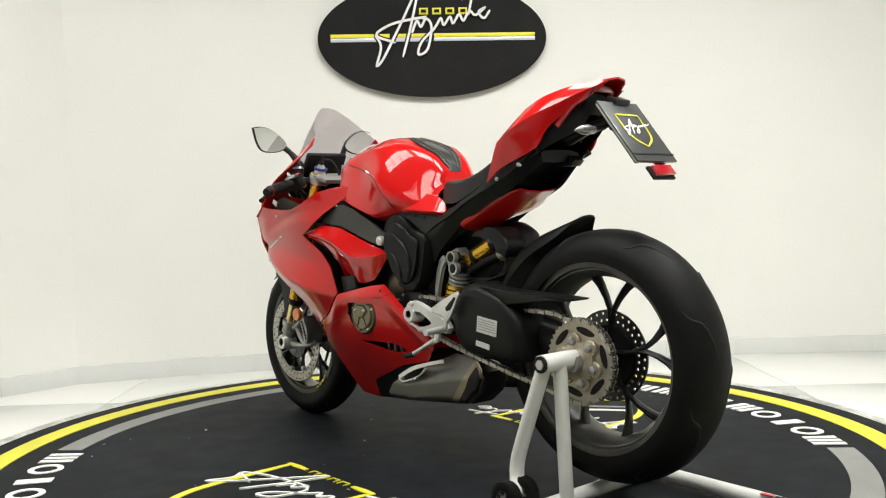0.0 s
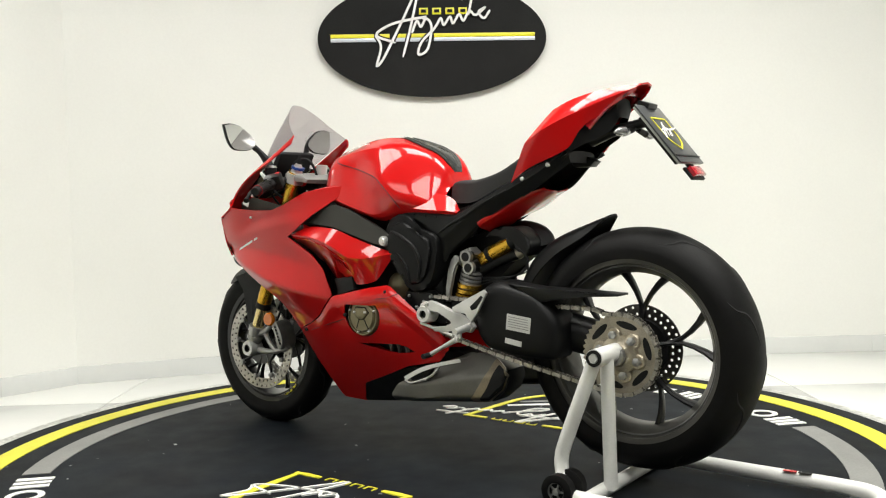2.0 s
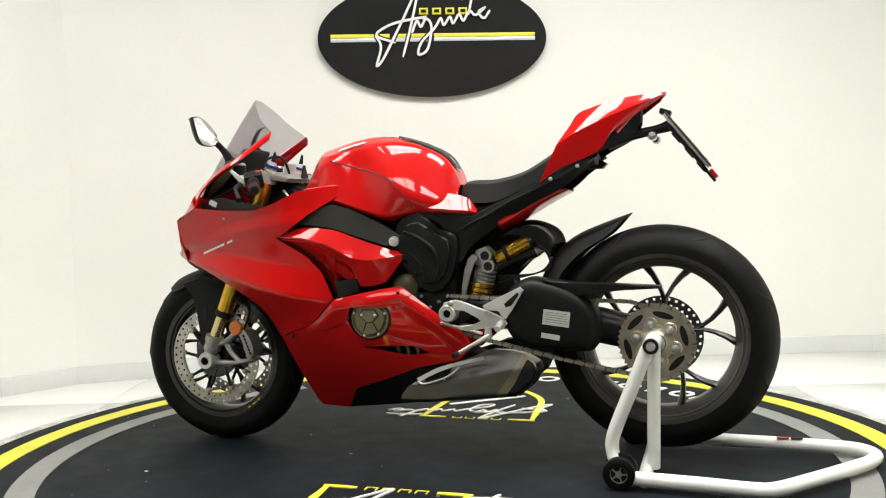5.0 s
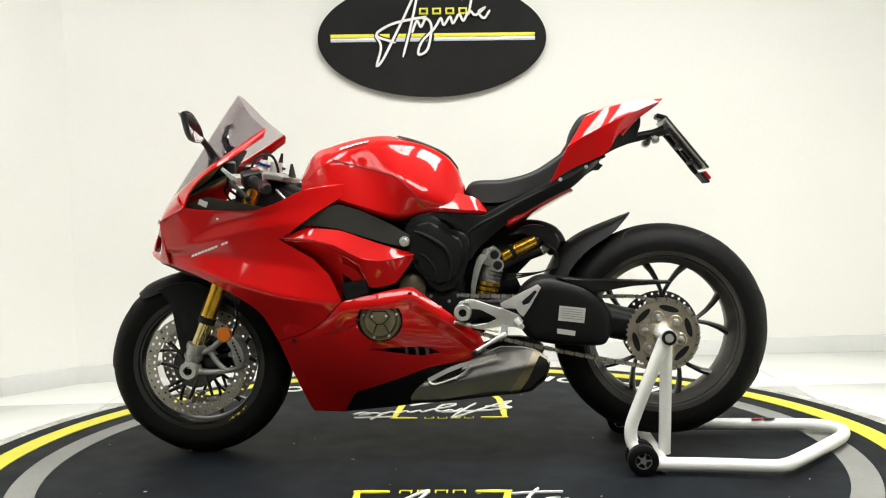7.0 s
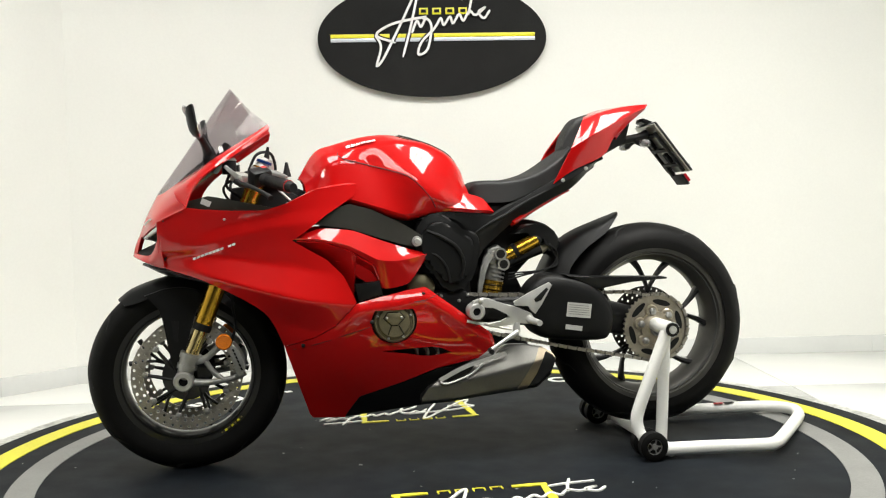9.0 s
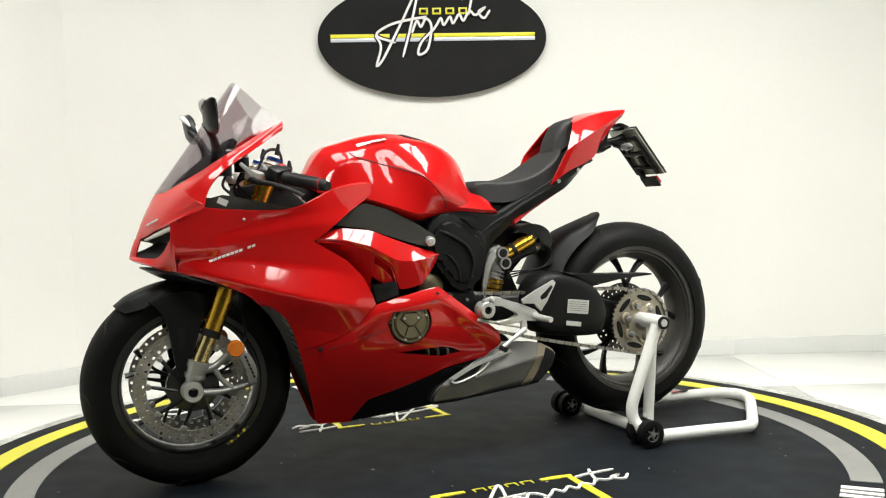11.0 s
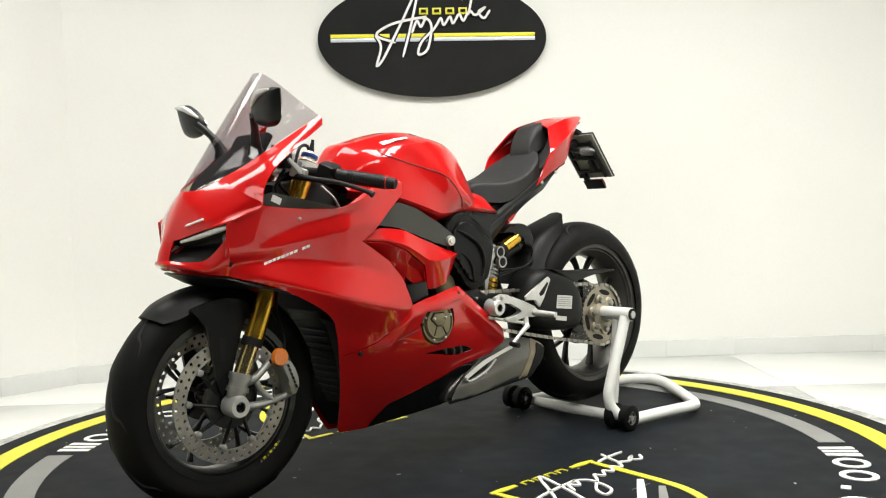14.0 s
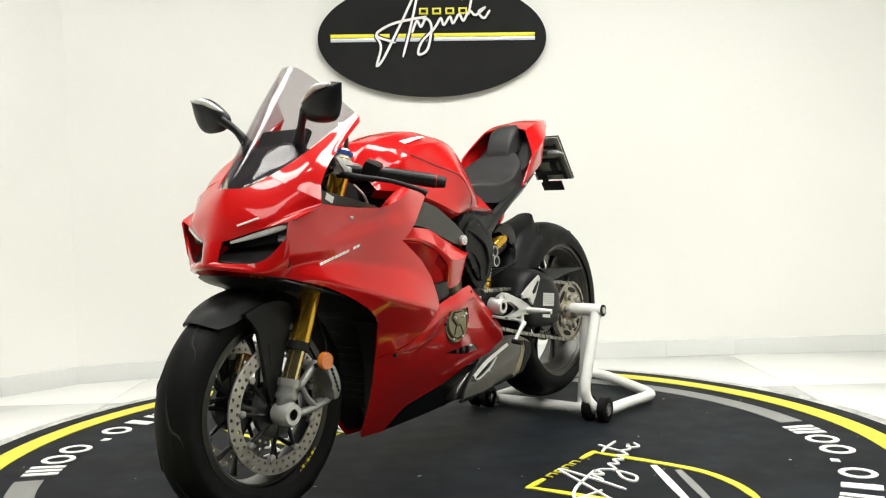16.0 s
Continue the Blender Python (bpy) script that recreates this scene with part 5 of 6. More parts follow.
# number plate holder on its arm
holder = part("plate_arm", tube([(0.55, 0.0, 0.975), (0.62, 0.0, 0.995), (0.70, 0.0, 1.010), (0.735, 0.0, 1.020)], [0.022, 0.016, 0.014, 0.018], 10, 16), BLACK, B, "black plate holder arm")
part("plate_lamp", box(0.725, 0.0, 1.060, 0.035, 0.06, 0.016, 0.004, pose(0, 0, 0, 0, 20, 0)), BLACK, holder)
PLATE_M = Matrix.Translation((0.788, -0.010, 0.972)) @ pose(0, 0, 0, 0, 51.5, 0)


def plated(bm):
    bmesh.ops.transform(bm, matrix=PLATE_M, verts=bm.verts)
    return bm


part("show_plate", plated(box(0, 0, 0.004, 0.205, 0.165, 0.005, 0.002)), PLATE, B, "black show plate with a yellow shield outline")
part("plate_back", plated(box(0, 0, -0.0025, 0.200, 0.160, 0.006, 0.002)), ALU_BACK, B)
part("plate_strip", plated(box(0.080, 0, 0.0075, 0.004, 0.165, 0.002, 0)), DEEP, B)
for pts in (((-0.055, -0.05), (-0.055, 0.045)), ((-0.055, -0.05), (0.02, -0.04), (0.055, 0.0)), ((-0.055, 0.045), (0.02, 0.04), (0.055, 0.0))):
    bm = stroke(pts, 0.005, 0.0068, 0.0085, 16)
    for v in bm.verts:
        v.co = Vector((v.co.x, v.co.z, v.co.y))
    part("plate_mark", plated(bm), YELLOW, B)
for line in FLOURISH[:4]:
    bm = stroke([(-0.005 - z * 0.06, 0.0 + x * 0.11) for x, z in line], 0.0035, 0.0086, 0.0098, 30)
    for v in bm.verts:
        v.co = Vector((v.co.x, v.co.z, v.co.y))
    part("plate_mark", plated(bm), WHITE_MARK, B)
for dy in (-0.058, 0.058):
    part("plate_rail", plated(box(0.01, dy, -0.012, 0.165, 0.014, 0.010, 0.003)), DEEP, B)
for dx in (-0.062, 0.0, 0.062):
    part("plate_bar", plated(box(dx, 0.0, -0.013, 0.013, 0.112, 0.010, 0.003)), DEEP, B)
for dx, dy in ((-0.03, 0.022), (0.032, -0.022), (0.085, 0.035)):
    part("plate_bracket", plated(box(dx, dy, -0.015, 0.040, 0.020, 0.014, 0.003)), DEEP, B)
part("rear_reflector", plated(box(0.125, 0.012, -0.004, 0.030, 0.075, 0.012, 0.002)), RED_LENS, B, "red rear reflector under the plate")
part("reflector_plate", plated(box(0.125, 0.012, -0.014, 0.040, 0.090, 0.008, 0.002)), DEEP, B)
for s in (-1, 1):
    stem = part("rear_indicator", tube([(0.690, s * 0.015, 0.995), (0.690, s * 0.065, 0.985)], [0.008, 0.010], 10), DEEP, B, "black rear indicator with clear lens")
    part("lens", tube([(0.692, s * 0.060, 0.985), (0.692, s * 0.085, 0.985), (0.690, s * 0.110, 0.984), (0.687, s * 0.130, 0.982)], [0.010, 0.014, 0.012, 0.003], 12, 12), CLEAR_LENS, stem)
part("tail_hook", slab([(0.465, 0.915), (0.52, 0.930), (0.545, 0.915), (0.53, 0.900), (0.48, 0.900)], 0.03, 0.075, 0.003), BLACK, B)

# ---- frame, engine side ----
arm_top = curve_z([(-0.400, 0.752), (-0.343, 0.793), (-0.291, 0.809), (-0.223, 0.790), (-0.122, 0.740), (-0.066, 0.704)])
arm_low = curve_z([(-0.400, 0.750), (-0.294, 0.735), (-0.226, 0.712), (-0.14, 0.684), (-0.085, 0.672), (-0.066, 0.684)])
frame_cover = both_sides("frame_cover", panel(-0.400, -0.066, arm_top, arm_low, lambda x, z: 0.196 - 0.06 * (x + 0.4), 30, 8, 0.012), GREY_COVER, B, "dark grey satin frame cover")
part("frame_bolt", lathe([(-0.012, 0.0), (-0.012, 0.008), (-0.009, 0.010), (-0.008, 0.015), (0.004, 0.016), (0.01, 0.016), (0.01, 0.0)], (-0.088, -0.180, 0.690), 20), SILVER, B)
cyl = [(-0.085, 0.738), (-0.045, 0.772), (0.008, 0.764), (0.043, 0.728), (0.100, 0.708), (0.110, 0.662), (0.092, 0.585), (0.065, 0.546), (0.018, 0.530), (-0.020, 0.558), (-0.041, 0.594), (-0.074, 0.622), (-0.092, 0.675)]
head = part("cylinder_cover", slab([tuple(map(float, p)) for p in spline(cyl + cyl[:1], 48)[:-1]], -0.168, -0.08, 0.007), SATIN, B, "black moulded engine cover")
def shrunk(outline, f, dx=0.0, dz=0.0):
    mx, mz = sum(p[0] for p in outline) / len(outline), sum(p[1] for p in outline) / len(outline)
    return [(mx + dx + (x - mx) * f, mz + dz + (z - mz) * f) for x, z in outline]


smooth_cyl = [tuple(map(float, p)) for p in spline(cyl + cyl[:1], 48)[:-1]]
part("cover_rib", slab(shrunk(smooth_cyl, 0.80, 0.0, 0.0), -0.180, -0.165, 0.010, seg=4), SATIN, head)
part("cover_rib", tube([(-0.055, -0.176, 0.720), (-0.01, -0.182, 0.700), (0.035, -0.184, 0.668), (0.055, -0.182, 0.620), (0.045, -0.178, 0.570)], 0.006, 8, 24), SATIN, head)
part("cover_rib", tube([(-0.070, -0.170, 0.66), (-0.03, -0.178, 0.645), (0.0, -0.182, 0.61), (0.012, -0.178, 0.56)], 0.005, 8, 20), SATIN, head)
part("generator_cover", lathe([(-0.02, 0.0), (-0.018, 0.03), (-0.010, 0.042), (0.03, 0.046), (0.03, 0.0)], (-0.070, -0.125, 0.545), 32), COVER_BRONZE, B, "bronze generator cover")
part("sprocket_cover", slab([(-0.03, 0.53), (0.06, 0.535), (0.11, 0.50), (0.10, 0.44), (0.02, 0.43), (-0.05, 0.47)], -0.150, -0.08, 0.012), BLACK, B)
for i in range(5):
    bolt(-0.04 + i * 0.028, -0.153, 0.50 + 0.02 * math.sin(i * 2.1), 0.005, B, CAST)
# rear shock
shock = part("shock_body", tube([(0.162, -0.075, 0.535), (0.172, -0.075, 0.590), (0.178, -0.075, 0.625)], [0.030, 0.031, 0.026], 20), CAST, B, "alloy rear shock absorber")
for z in (0.512, 0.527, 0.543, 0.556, 0.568, 0.580, 0.592):
    part("spring_collar", tube([(0.155 + (z - 0.5) * 0.26, -0.080, z), (0.157 + (z - 0.5) * 0.26, -0.080, z + (0.011 if z < 0.55 else 0.006))], 0.038 if z < 0.55 else 0.034, 24), GOLD if z < 0.55 else CAST, shock)
part("shock_mount", slab([(0.140, 0.615), (0.150, 0.655), (0.185, 0.668), (0.205, 0.650), (0.200, 0.615), (0.180, 0.595)], -0.105, -0.055, 0.008), CAST, shock)
bolt(0.172, -0.108, 0.640, 0.012, shock, STEEL)
part("shock_reservoir", tube([(0.212, -0.075, 0.628), (0.268, -0.075, 0.656), (0.318, -0.075, 0.680)], [0.020, 0.024, 0.024, 0.022], 20), GOLD, B, "gold shock reservoir")
part("reservoir_band", tube([(0.240, -0.075, 0.642), (0.252, -0.075, 0.648)], 0.0255, 20), DEEP, B)
for x, z in ((0.187, 0.640), (0.196, 0.607)):
    knob = part("adjuster_knob", lathe([(-0.035, 0.0), (-0.035, 0.014), (-0.032, 0.018), (0.02, 0.018), (0.02, 0.0)], (x, -0.092, z), 24), BLACK, B)
    part("knob_rim", lathe([(-0.036, 0.014), (-0.036, 0.0195), (-0.020, 0.0195), (-0.020, 0.014)], (x, -0.092, z), 24, closed=False), CAST, knob)
    part("knob_face", lathe([(-0.037, 0.0), (-0.037, 0.010), (-0.033, 0.010), (-0.033, 0.0)], (x, -0.092, z), 20), DEEP, knob)
part("reservoir_cap", tube([(0.318, -0.075, 0.680), (0.334, -0.075, 0.688)], [0.022, 0.0235, 0.014], 20), BLACK, B)
part("damper_tube", tube([(0.205, -0.070, 0.598), (0.27, -0.065, 0.628), (0.335, -0.06, 0.650)], [0.017, 0.019, 0.019], 18), BLACK, B, "black damper tube with bronze end")
part("damper_end", tube([(0.335, -0.06, 0.650), (0.358, -0.06, 0.659)], [0.020, 0.020, 0.012], 18), HUB_BRONZE, B)
part("heat_cover", slab([tuple(map(float, q)) for q in spline([(0.235, 0.700), (0.29, 0.728), (0.345, 0.725), (0.385, 0.695), (0.392, 0.660), (0.375, 0.640), (0.350, 0.672), (0.300, 0.700), (0.235, 0.700)], 32)[:-1]], -0.092, 0.02, 0.010, seg=3), BLACK, B, "black heat cover over the rear cylinders")
part("shock_link", slab([(0.108, 0.500), (0.112, 0.545), (0.122, 0.600), (0.132, 0.632), (0.146, 0.645), (0.162, 0.640), (0.164, 0.624), (0.146, 0.615), (0.136, 0.590), (0.127, 0.540), (0.122, 0.500)], -0.127, -0.113, 0.004), CAST, B, "silver shock linkage arm")
for i in range(3):
    part("shock_cable", tube([(0.30, -0.06, 0.655), (0.352, -0.09 + 0.01 * i, 0.665), (0.385, -0.09, 0.63 - 0.012 * i), (0.345, -0.095, 0.585), (0.22, -0.09, 0.575 - 0.01 * i)], 0.0026, 6, 30), DEEP, B)
part("exhaust_collector", tube([(0.20, 0.03, 0.665), (0.29, 0.03, 0.700), (0.36, 0.02, 0.685), (0.39, 0.0, 0.650)], [0.035, 0.045, 0.045, 0.035], 16, 20), DEEP, B)
part("linkage_block", slab([(0.06, 0.62), (0.13, 0.69), (0.24, 0.735), (0.33, 0.705), (0.365, 0.66), (0.30, 0.615), (0.235, 0.57), (0.29, 0.50), (0.10, 0.42)], -0.045, 0.06, 0.012), DEEP, B)
# swingarm
def domed(outline, rings):
    """A rounded cover: the outline drawn in towards its middle, ring by ring."""
    bm = bmesh.new()
    mx, mz = sum(p[0] for p in outline) / len(outline), sum(p[1] for p in outline) / len(outline)
    loops = [[bm.verts.new((mx + (x - mx) * f, y, mz + (z - mz) * f)) for x, z in outline] for y, f in rings]
    n = len(outline)
    for a, b in zip(loops, loops[1:]):
        for i in range(n):
            bm.faces.new((a[i], b[i], b[(i + 1) % n], a[(i + 1) % n]))
    bm.faces.new(loops[0])
    bm.faces.new(loops[-1][::-1])
    return bm


sw = [(0.255, 0.480), (0.283, 0.540), (0.325, 0.572), (0.376, 0.570), (0.440, 0.550), (0.478, 0.525), (0.513, 0.480), (0.526, 0.427), (0.515, 0.375), (0.480, 0.356), (0.337, 0.368), (0.285, 0.400)]
swing_line = [(0.390 + (float(p[0]) - 0.390) * 1.12, float(p[1])) for p in spline(sw + sw[:1], 60)[:-1]]
swing = part("swingarm_cover", domed(swing_line, ((-0.09, 1.0), (-0.158, 1.0), (-0.176, 0.97), (-0.189, 0.90), (-0.196, 0.80), (-0.1995, 0.62), (-0.2005, 0.4), (-0.201, 0.15))), SATIN, B, "matt black swingarm cover")
part("swingarm", tube([(0.10, -0.08, 0.47), (0.30, -0.08, 0.455), (0.50, -0.075, 0.43), (0.66, -0.07, 0.395), (0.719, -0.09, 0.385)], [0.045, 0.055, 0.055, 0.05, 0.048], 18, 24), BLACK, B, "black single-sided swingarm")
part("swingarm_pivot", lathe([(-0.15, 0.0), (-0.15, 0.03), (0.15, 0.03), (0.15, 0.0)], (0.11, 0, 0.465), 24), BLACK, B)
part("chain_guard", slab([(0.375, 0.572), (0.476, 0.560), (0.60, 0.556), (0.718, 0.551), (0.716, 0.546), (0.60, 0.540), (0.48, 0.520)], -0.190, -0.120, 0.004), BLACK, swing)
part("swingarm_sticker", box(0.417, -0.2020, 0.459, 0.079, 0.0016, 0.045, 0, pose(0, 0, 0, 0, 7, 0)), STICKER, swing, "silver information sticker")
for i in range(5):
    part("sticker_line", box(0.417, -0.2032, 0.474 - i * 0.007, 0.066, 0.0008, 0.0016, 0, pose(0, 0, 0, 0, 7, 0)), GREY_MARK, swing)
part("swingarm_sticker", box(0.399, -0.2020, 0.405, 0.055, 0.0016, 0.015, 0, pose(0, 0, 0, 0, 9, 0)), STICKER, swing)
part("hugger", patch([[(0.622, 0.0, 0.762), (0.618, 0.02, 0.760), (0.612, 0.034, 0.755)], [(0.553, 0.0, 0.738), (0.556, 0.055, 0.728), (0.560, 0.078, 0.700)], [(0.457, 0.0, 0.698), (0.462, 0.065, 0.688), (0.480, 0.100, 0.648)],
                      [(0.391, 0.0, 0.645), (0.396, 0.070, 0.635), (0.424, 0.112, 0.590)], [(0.353, 0.0, 0.580), (0.36, 0.075, 0.573), (0.405, 0.125, 0.548)], [(0.325, 0.0, 0.520), (0.335, 0.075, 0.520), (0.375, 0.125, 0.520)]], 24, 12, 0.004, True), SATIN, B, "matt black rear hugger")
# sprocket, carrier and chain
teeth = []
for k in range(42 * 4):
    a = 2 * math.pi * k / (42 * 4)
    r = 0.1065 + (0.0045 if k % 4 == 0 else 0.001 if k % 4 in (1, 3) else -0.003)
    teeth.append((REAR[0] + r * math.cos(a), REAR[2] + r * math.sin(a)))
SX, SZ = 0.697, 0.384
sprocket = part("sprocket", slab([(x - REAR[0] + SX, z - REAR[2] + SZ) for x, z in teeth], -0.140, -0.133), SPROCKET, B, "bronze rear chain sprocket")
for k in range(6):
    a = 2 * math.pi * (k + 0.25) / 6
    cx, cz = SX + 0.0825 * math.cos(a), SZ + 0.0825 * math.sin(a)
    # black slab on the solid sprocket, for the dark of an open window
    part("window_shade", slab([(cx + 0.031 * math.cos(t) * -math.sin(a) + 0.0095 * math.sin(t) * math.cos(a), cz + 0.031 * math.cos(t) * math.cos(a) + 0.0095 * math.sin(t) * math.sin(a)) for t in np.linspace(0, 2 * math.pi, 17)[:-1]], -0.1412, -0.138), DEEP, sprocket)
    b = 2 * math.pi * (k + 0.75) / 6
    nx, nz = SX + 0.056 * math.cos(b), SZ + 0.056 * math.sin(b)
    part("sprocket_arm", lathe([(-0.006, 0.0), (-0.006, 0.018), (-0.003, 0.021), (0.006, 0.021), (0.006, 0.0)], (nx, -0.143, nz), 20), HUB_BRONZE, sprocket)
    part("sprocket_nut", lathe([(-0.014, 0.0), (-0.014, 0.005), (-0.010, 0.0115), (0.0, 0.0115), (0.0, 0.0)], (nx, -0.149, nz), 6), CAST, sprocket)
part("sprocket_carrier", lathe([(-0.012, 0.020), (-0.016, 0.030), (-0.010, 0.036), (-0.007, 0.052), (0.004, 0.054), (0.004, 0.020)], (SX, -0.143, SZ), 40, closed=False), HUB_BRONZE, sprocket, "bronze sprocket carrier")
part("hub_nut", lathe([(-0.035, 0.0), (-0.035, 0.020), (-0.03, 0.026), (0.02, 0.028), (0.02, 0.0)], (SX, -0.145, SZ), 12), CAST, sprocket)
# chain: links along the two runs and round the sprocket
runs = [(0.005, 0.522), (0.185, 0.512), (0.40, 0.505), (0.60, 0.504), (0.66, 0.492)]
loop = [tuple(map(float, p)) for p in spline(runs, 60)] + [(SX + 0.109 * math.cos(radians(a)), SZ + 0.109 * math.sin(radians(a))) for a in range(98, -98, -4)] + [tuple(map(float, p)) for p in spline([(0.68, 0.277), (0.56, 0.302), (0.392, 0.336), (0.182, 0.384), (0.06, 0.42)], 60)]
dist = np.concatenate([[0], np.cumsum([math.hypot(b[0] - a[0], b[1] - a[1]) for a, b in zip(loop, loop[1:])])])
bm = bmesh.new()
plates = (bmesh.new(), bm)
pitch = 0.0159
for k in range(int(dist[-1] / pitch)):
    s0 = (k + 0.5) * pitch
    x, z = np.interp(s0, dist, [p[0] for p in loop]), np.interp(s0, dist, [p[1] for p in loop])
    x2, z2 = np.interp(s0 + 0.003, dist, [p[0] for p in loop]), np.interp(s0 + 0.003, dist, [p[1] for p in loop])
    ang = math.atan2(z2 - z, x2 - x)
    wide_link = 0.020 if k % 2 else 0.014
    for f in (-1, 1):
        out = []
        for q in range(12):
            t = 2 * math.pi * q / 12
            lx = math.cos(t) * 0.0070 + (0.0068 if math.cos(t) > 0 else -0.0068)
            lz = math.sin(t) * (0.0084 if k % 2 else 0.0070) * (0.5 + 0.65 * abs(math.cos(t)))
            out.append((x + lx * math.cos(ang) - lz * math.sin(ang), z + lx * math.sin(ang) + lz * math.cos(ang)))
        slab(out, -0.1365 + f * wide_link / 2 - 0.001, -0.1365 + f * wide_link / 2 + 0.001, 0, plates[k % 2])
    lathe([(-0.012, 0.0), (-0.012, 0.0030), (0.012, 0.0030), (0.012, 0.0)], (x + pitch / 2 * math.cos(ang), -0.1365, z + pitch / 2 * math.sin(ang)), 8, bm, closed=False)
chain = part("chain", bm, CHAIN, B, "oiled grey drive chain")
part("inner_chain", plates[0], CHAIN_INNER, chain, "darker inner chain plates")
# exhaust and belly
ex = [(-0.078, 0.203), (-0.055, 0.232), (0.0, 0.264), (0.078, 0.298), (0.16, 0.328), (0.20, 0.344), (0.268, 0.342), (0.305, 0.334), (0.342, 0.312), (0.346, 0.290), (0.332, 0.254), (0.284, 0.216), (0.232, 0.210), (0.0, 0.188), (-0.078, 0.186)]
ex_top = curve_z([(-0.082, 0.205), (-0.06, 0.235), (0.0, 0.270), (0.078, 0.305), (0.16, 0.335), (0.20, 0.352), (0.268, 0.350), (0.307, 0.342), (0.340, 0.323), (0.350, 0.306)])
ex_low = curve_z([(-0.082, 0.182), (0.0, 0.184), (0.234, 0.208), (0.284, 0.214), (0.332, 0.252), (0.346, 0.286), (0.350, 0.300)])


def ex_wide(x, z, grow=0.0):
    return 0.166 + grow - 0.55 * max(0, z - 0.238 - 0.20 * max(0, x)) - 1.2 * max(0, 0.012 + ex_low(x) - z)


silencer = both_sides("silencer", panel(-0.082, 0.350, ex_top, ex_low, ex_wide, 54, 16, 0.008), EXHAUST, B, "brushed titanium underbody silencer")
part("silencer_core", slab(ex, -0.135, -0.050, 0.010, seg=2), EXHAUST, silencer)
part("silencer_tip", panel(0.225, 0.352, lambda x: min(ex_top(x) + 0.001, ex_low(x) + 0.012 + (x - 0.225) * 1.35), lambda x: ex_low(min(x, 0.350)) - 0.001, lambda x, z: ex_wide(x, z, 0.0022), 24, 10, 0.009), EXHAUST_TIP, silencer, "warm beige exhaust outlet")
# no opening is cut; black sheets draw the shade of the mouth
mouth_top = lambda x: min(ex_top(x) - 0.006, ex_low(x) + 0.004 + (x - 0.252) * 1.25)
part("mouth_shade", panel(0.256, 0.3495, mouth_top, lambda x: min(ex_low(x) + 0.004, mouth_top(x) - 0.001), lambda x, z: ex_wide(x, z, 0.0045), 20, 6, 0.004), DEEP, silencer, "black sheet for the shade in the exhaust mouth")
part("mouth_shade", slab([(0.290, 0.213), (0.336, 0.250), (0.352, 0.290), (0.346, 0.312), (0.320, 0.270), (0.285, 0.225)], -0.150, -0.062, 0.002), DEEP, silencer)
part("heat_shield", patch([[(-0.030, 0.170, 0.262), (0.04, 0.172, 0.297), (0.11, 0.172, 0.318), (0.185, 0.168, 0.336)], [(-0.020, 0.172, 0.253), (0.05, 0.175, 0.287), (0.12, 0.174, 0.310), (0.19, 0.17, 0.326)]], 4, 14, 0.004), SILVER, silencer, "silver heat shield strip")
# black slab in place of the shaded gap behind the shield
part("shield_slot", slab([(-0.005, 0.262), (0.03, 0.284), (0.085, 0.298), (0.07, 0.276), (0.0, 0.252)], -0.1685, -0.155, 0.002), DEEP, silencer)
part("shield_strip", tube([(-0.025, -0.170, 0.252), (0.0, -0.170, 0.246), (0.07, -0.170, 0.270), (0.11, -0.170, 0.300)], 0.0035, 6, 16), SILVER, silencer)
bolt(0.06, -0.170, 0.262, 0.004, silencer, SILVER)
belly_top = curve_z([(-0.310, 0.140), (-0.268, 0.207), (-0.136, 0.253), (-0.02, 0.292), (0.03, 0.292)])
belly_low = curve_z([(-0.310, 0.135), (-0.20, 0.150), (-0.060, 0.170), (0.03, 0.190)])
both_sides("belly_pan", panel(-0.310, 0.030, belly_top, belly_low, lambda x, z: min(WIDE(x, z) - 0.006, 0.135), 24, 8, 0.006), BLACK, B, "matt black belly pan")
part("belly_core", slab([(-0.30, 0.16), (-0.25, 0.30), (0.10, 0.34), (0.20, 0.30), (0.20, 0.22), (0.0, 0.19)], -0.054, 0.054, 0.01), DEEP, B)
# foot controls
hang = [(0.068, 0.482), (0.077, 0.503), (0.109, 0.512), (0.132, 0.507), (0.149, 0.496), (0.206, 0.482), (0.258, 0.459), (0.270, 0.441), (0.257, 0.424), (0.231, 0.426), (0.210, 0.432), (0.166, 0.420), (0.127, 0.420),
        (0.112, 0.432), (0.166, 0.438), (0.197, 0.447), (0.186, 0.460), (0.141, 0.483), (0.112, 0.482)]
rest = part("footrest_hanger", slab(hang, -0.212, -0.192, 0.0035), SILVER, B, "silver alloy footrest hanger")
part("hanger_boss", lathe([(-0.016, 0.012), (-0.016, 0.023), (-0.010, 0.027), (0.03, 0.027), (0.03, 0.012)], (0.087, -0.200, 0.470), 28, closed=False), SILVER, rest)
part("boss_bolt", lathe([(-0.006, 0.0), (-0.006, 0.0125), (0.02, 0.0125), (0.02, 0.0)], (0.087, -0.200, 0.470), 16), DEEP, rest)
part("hanger_strut", slab([(0.205, 0.434), (0.222, 0.430), (0.224, 0.402), (0.212, 0.394), (0.200, 0.404)], -0.214, -0.202, 0.003), SILVER, rest)
hp = [(0.201, 0.497), (0.246, 0.520), (0.315, 0.553), (0.325, 0.543), (0.290, 0.484), (0.270, 0.456), (0.254, 0.470), (0.250, 0.484), (0.206, 0.483)]
heel = part("heel_plate", slab(hp, -0.222, -0.213, 0.0025), SILVER, rest, "silver heel guard plate")
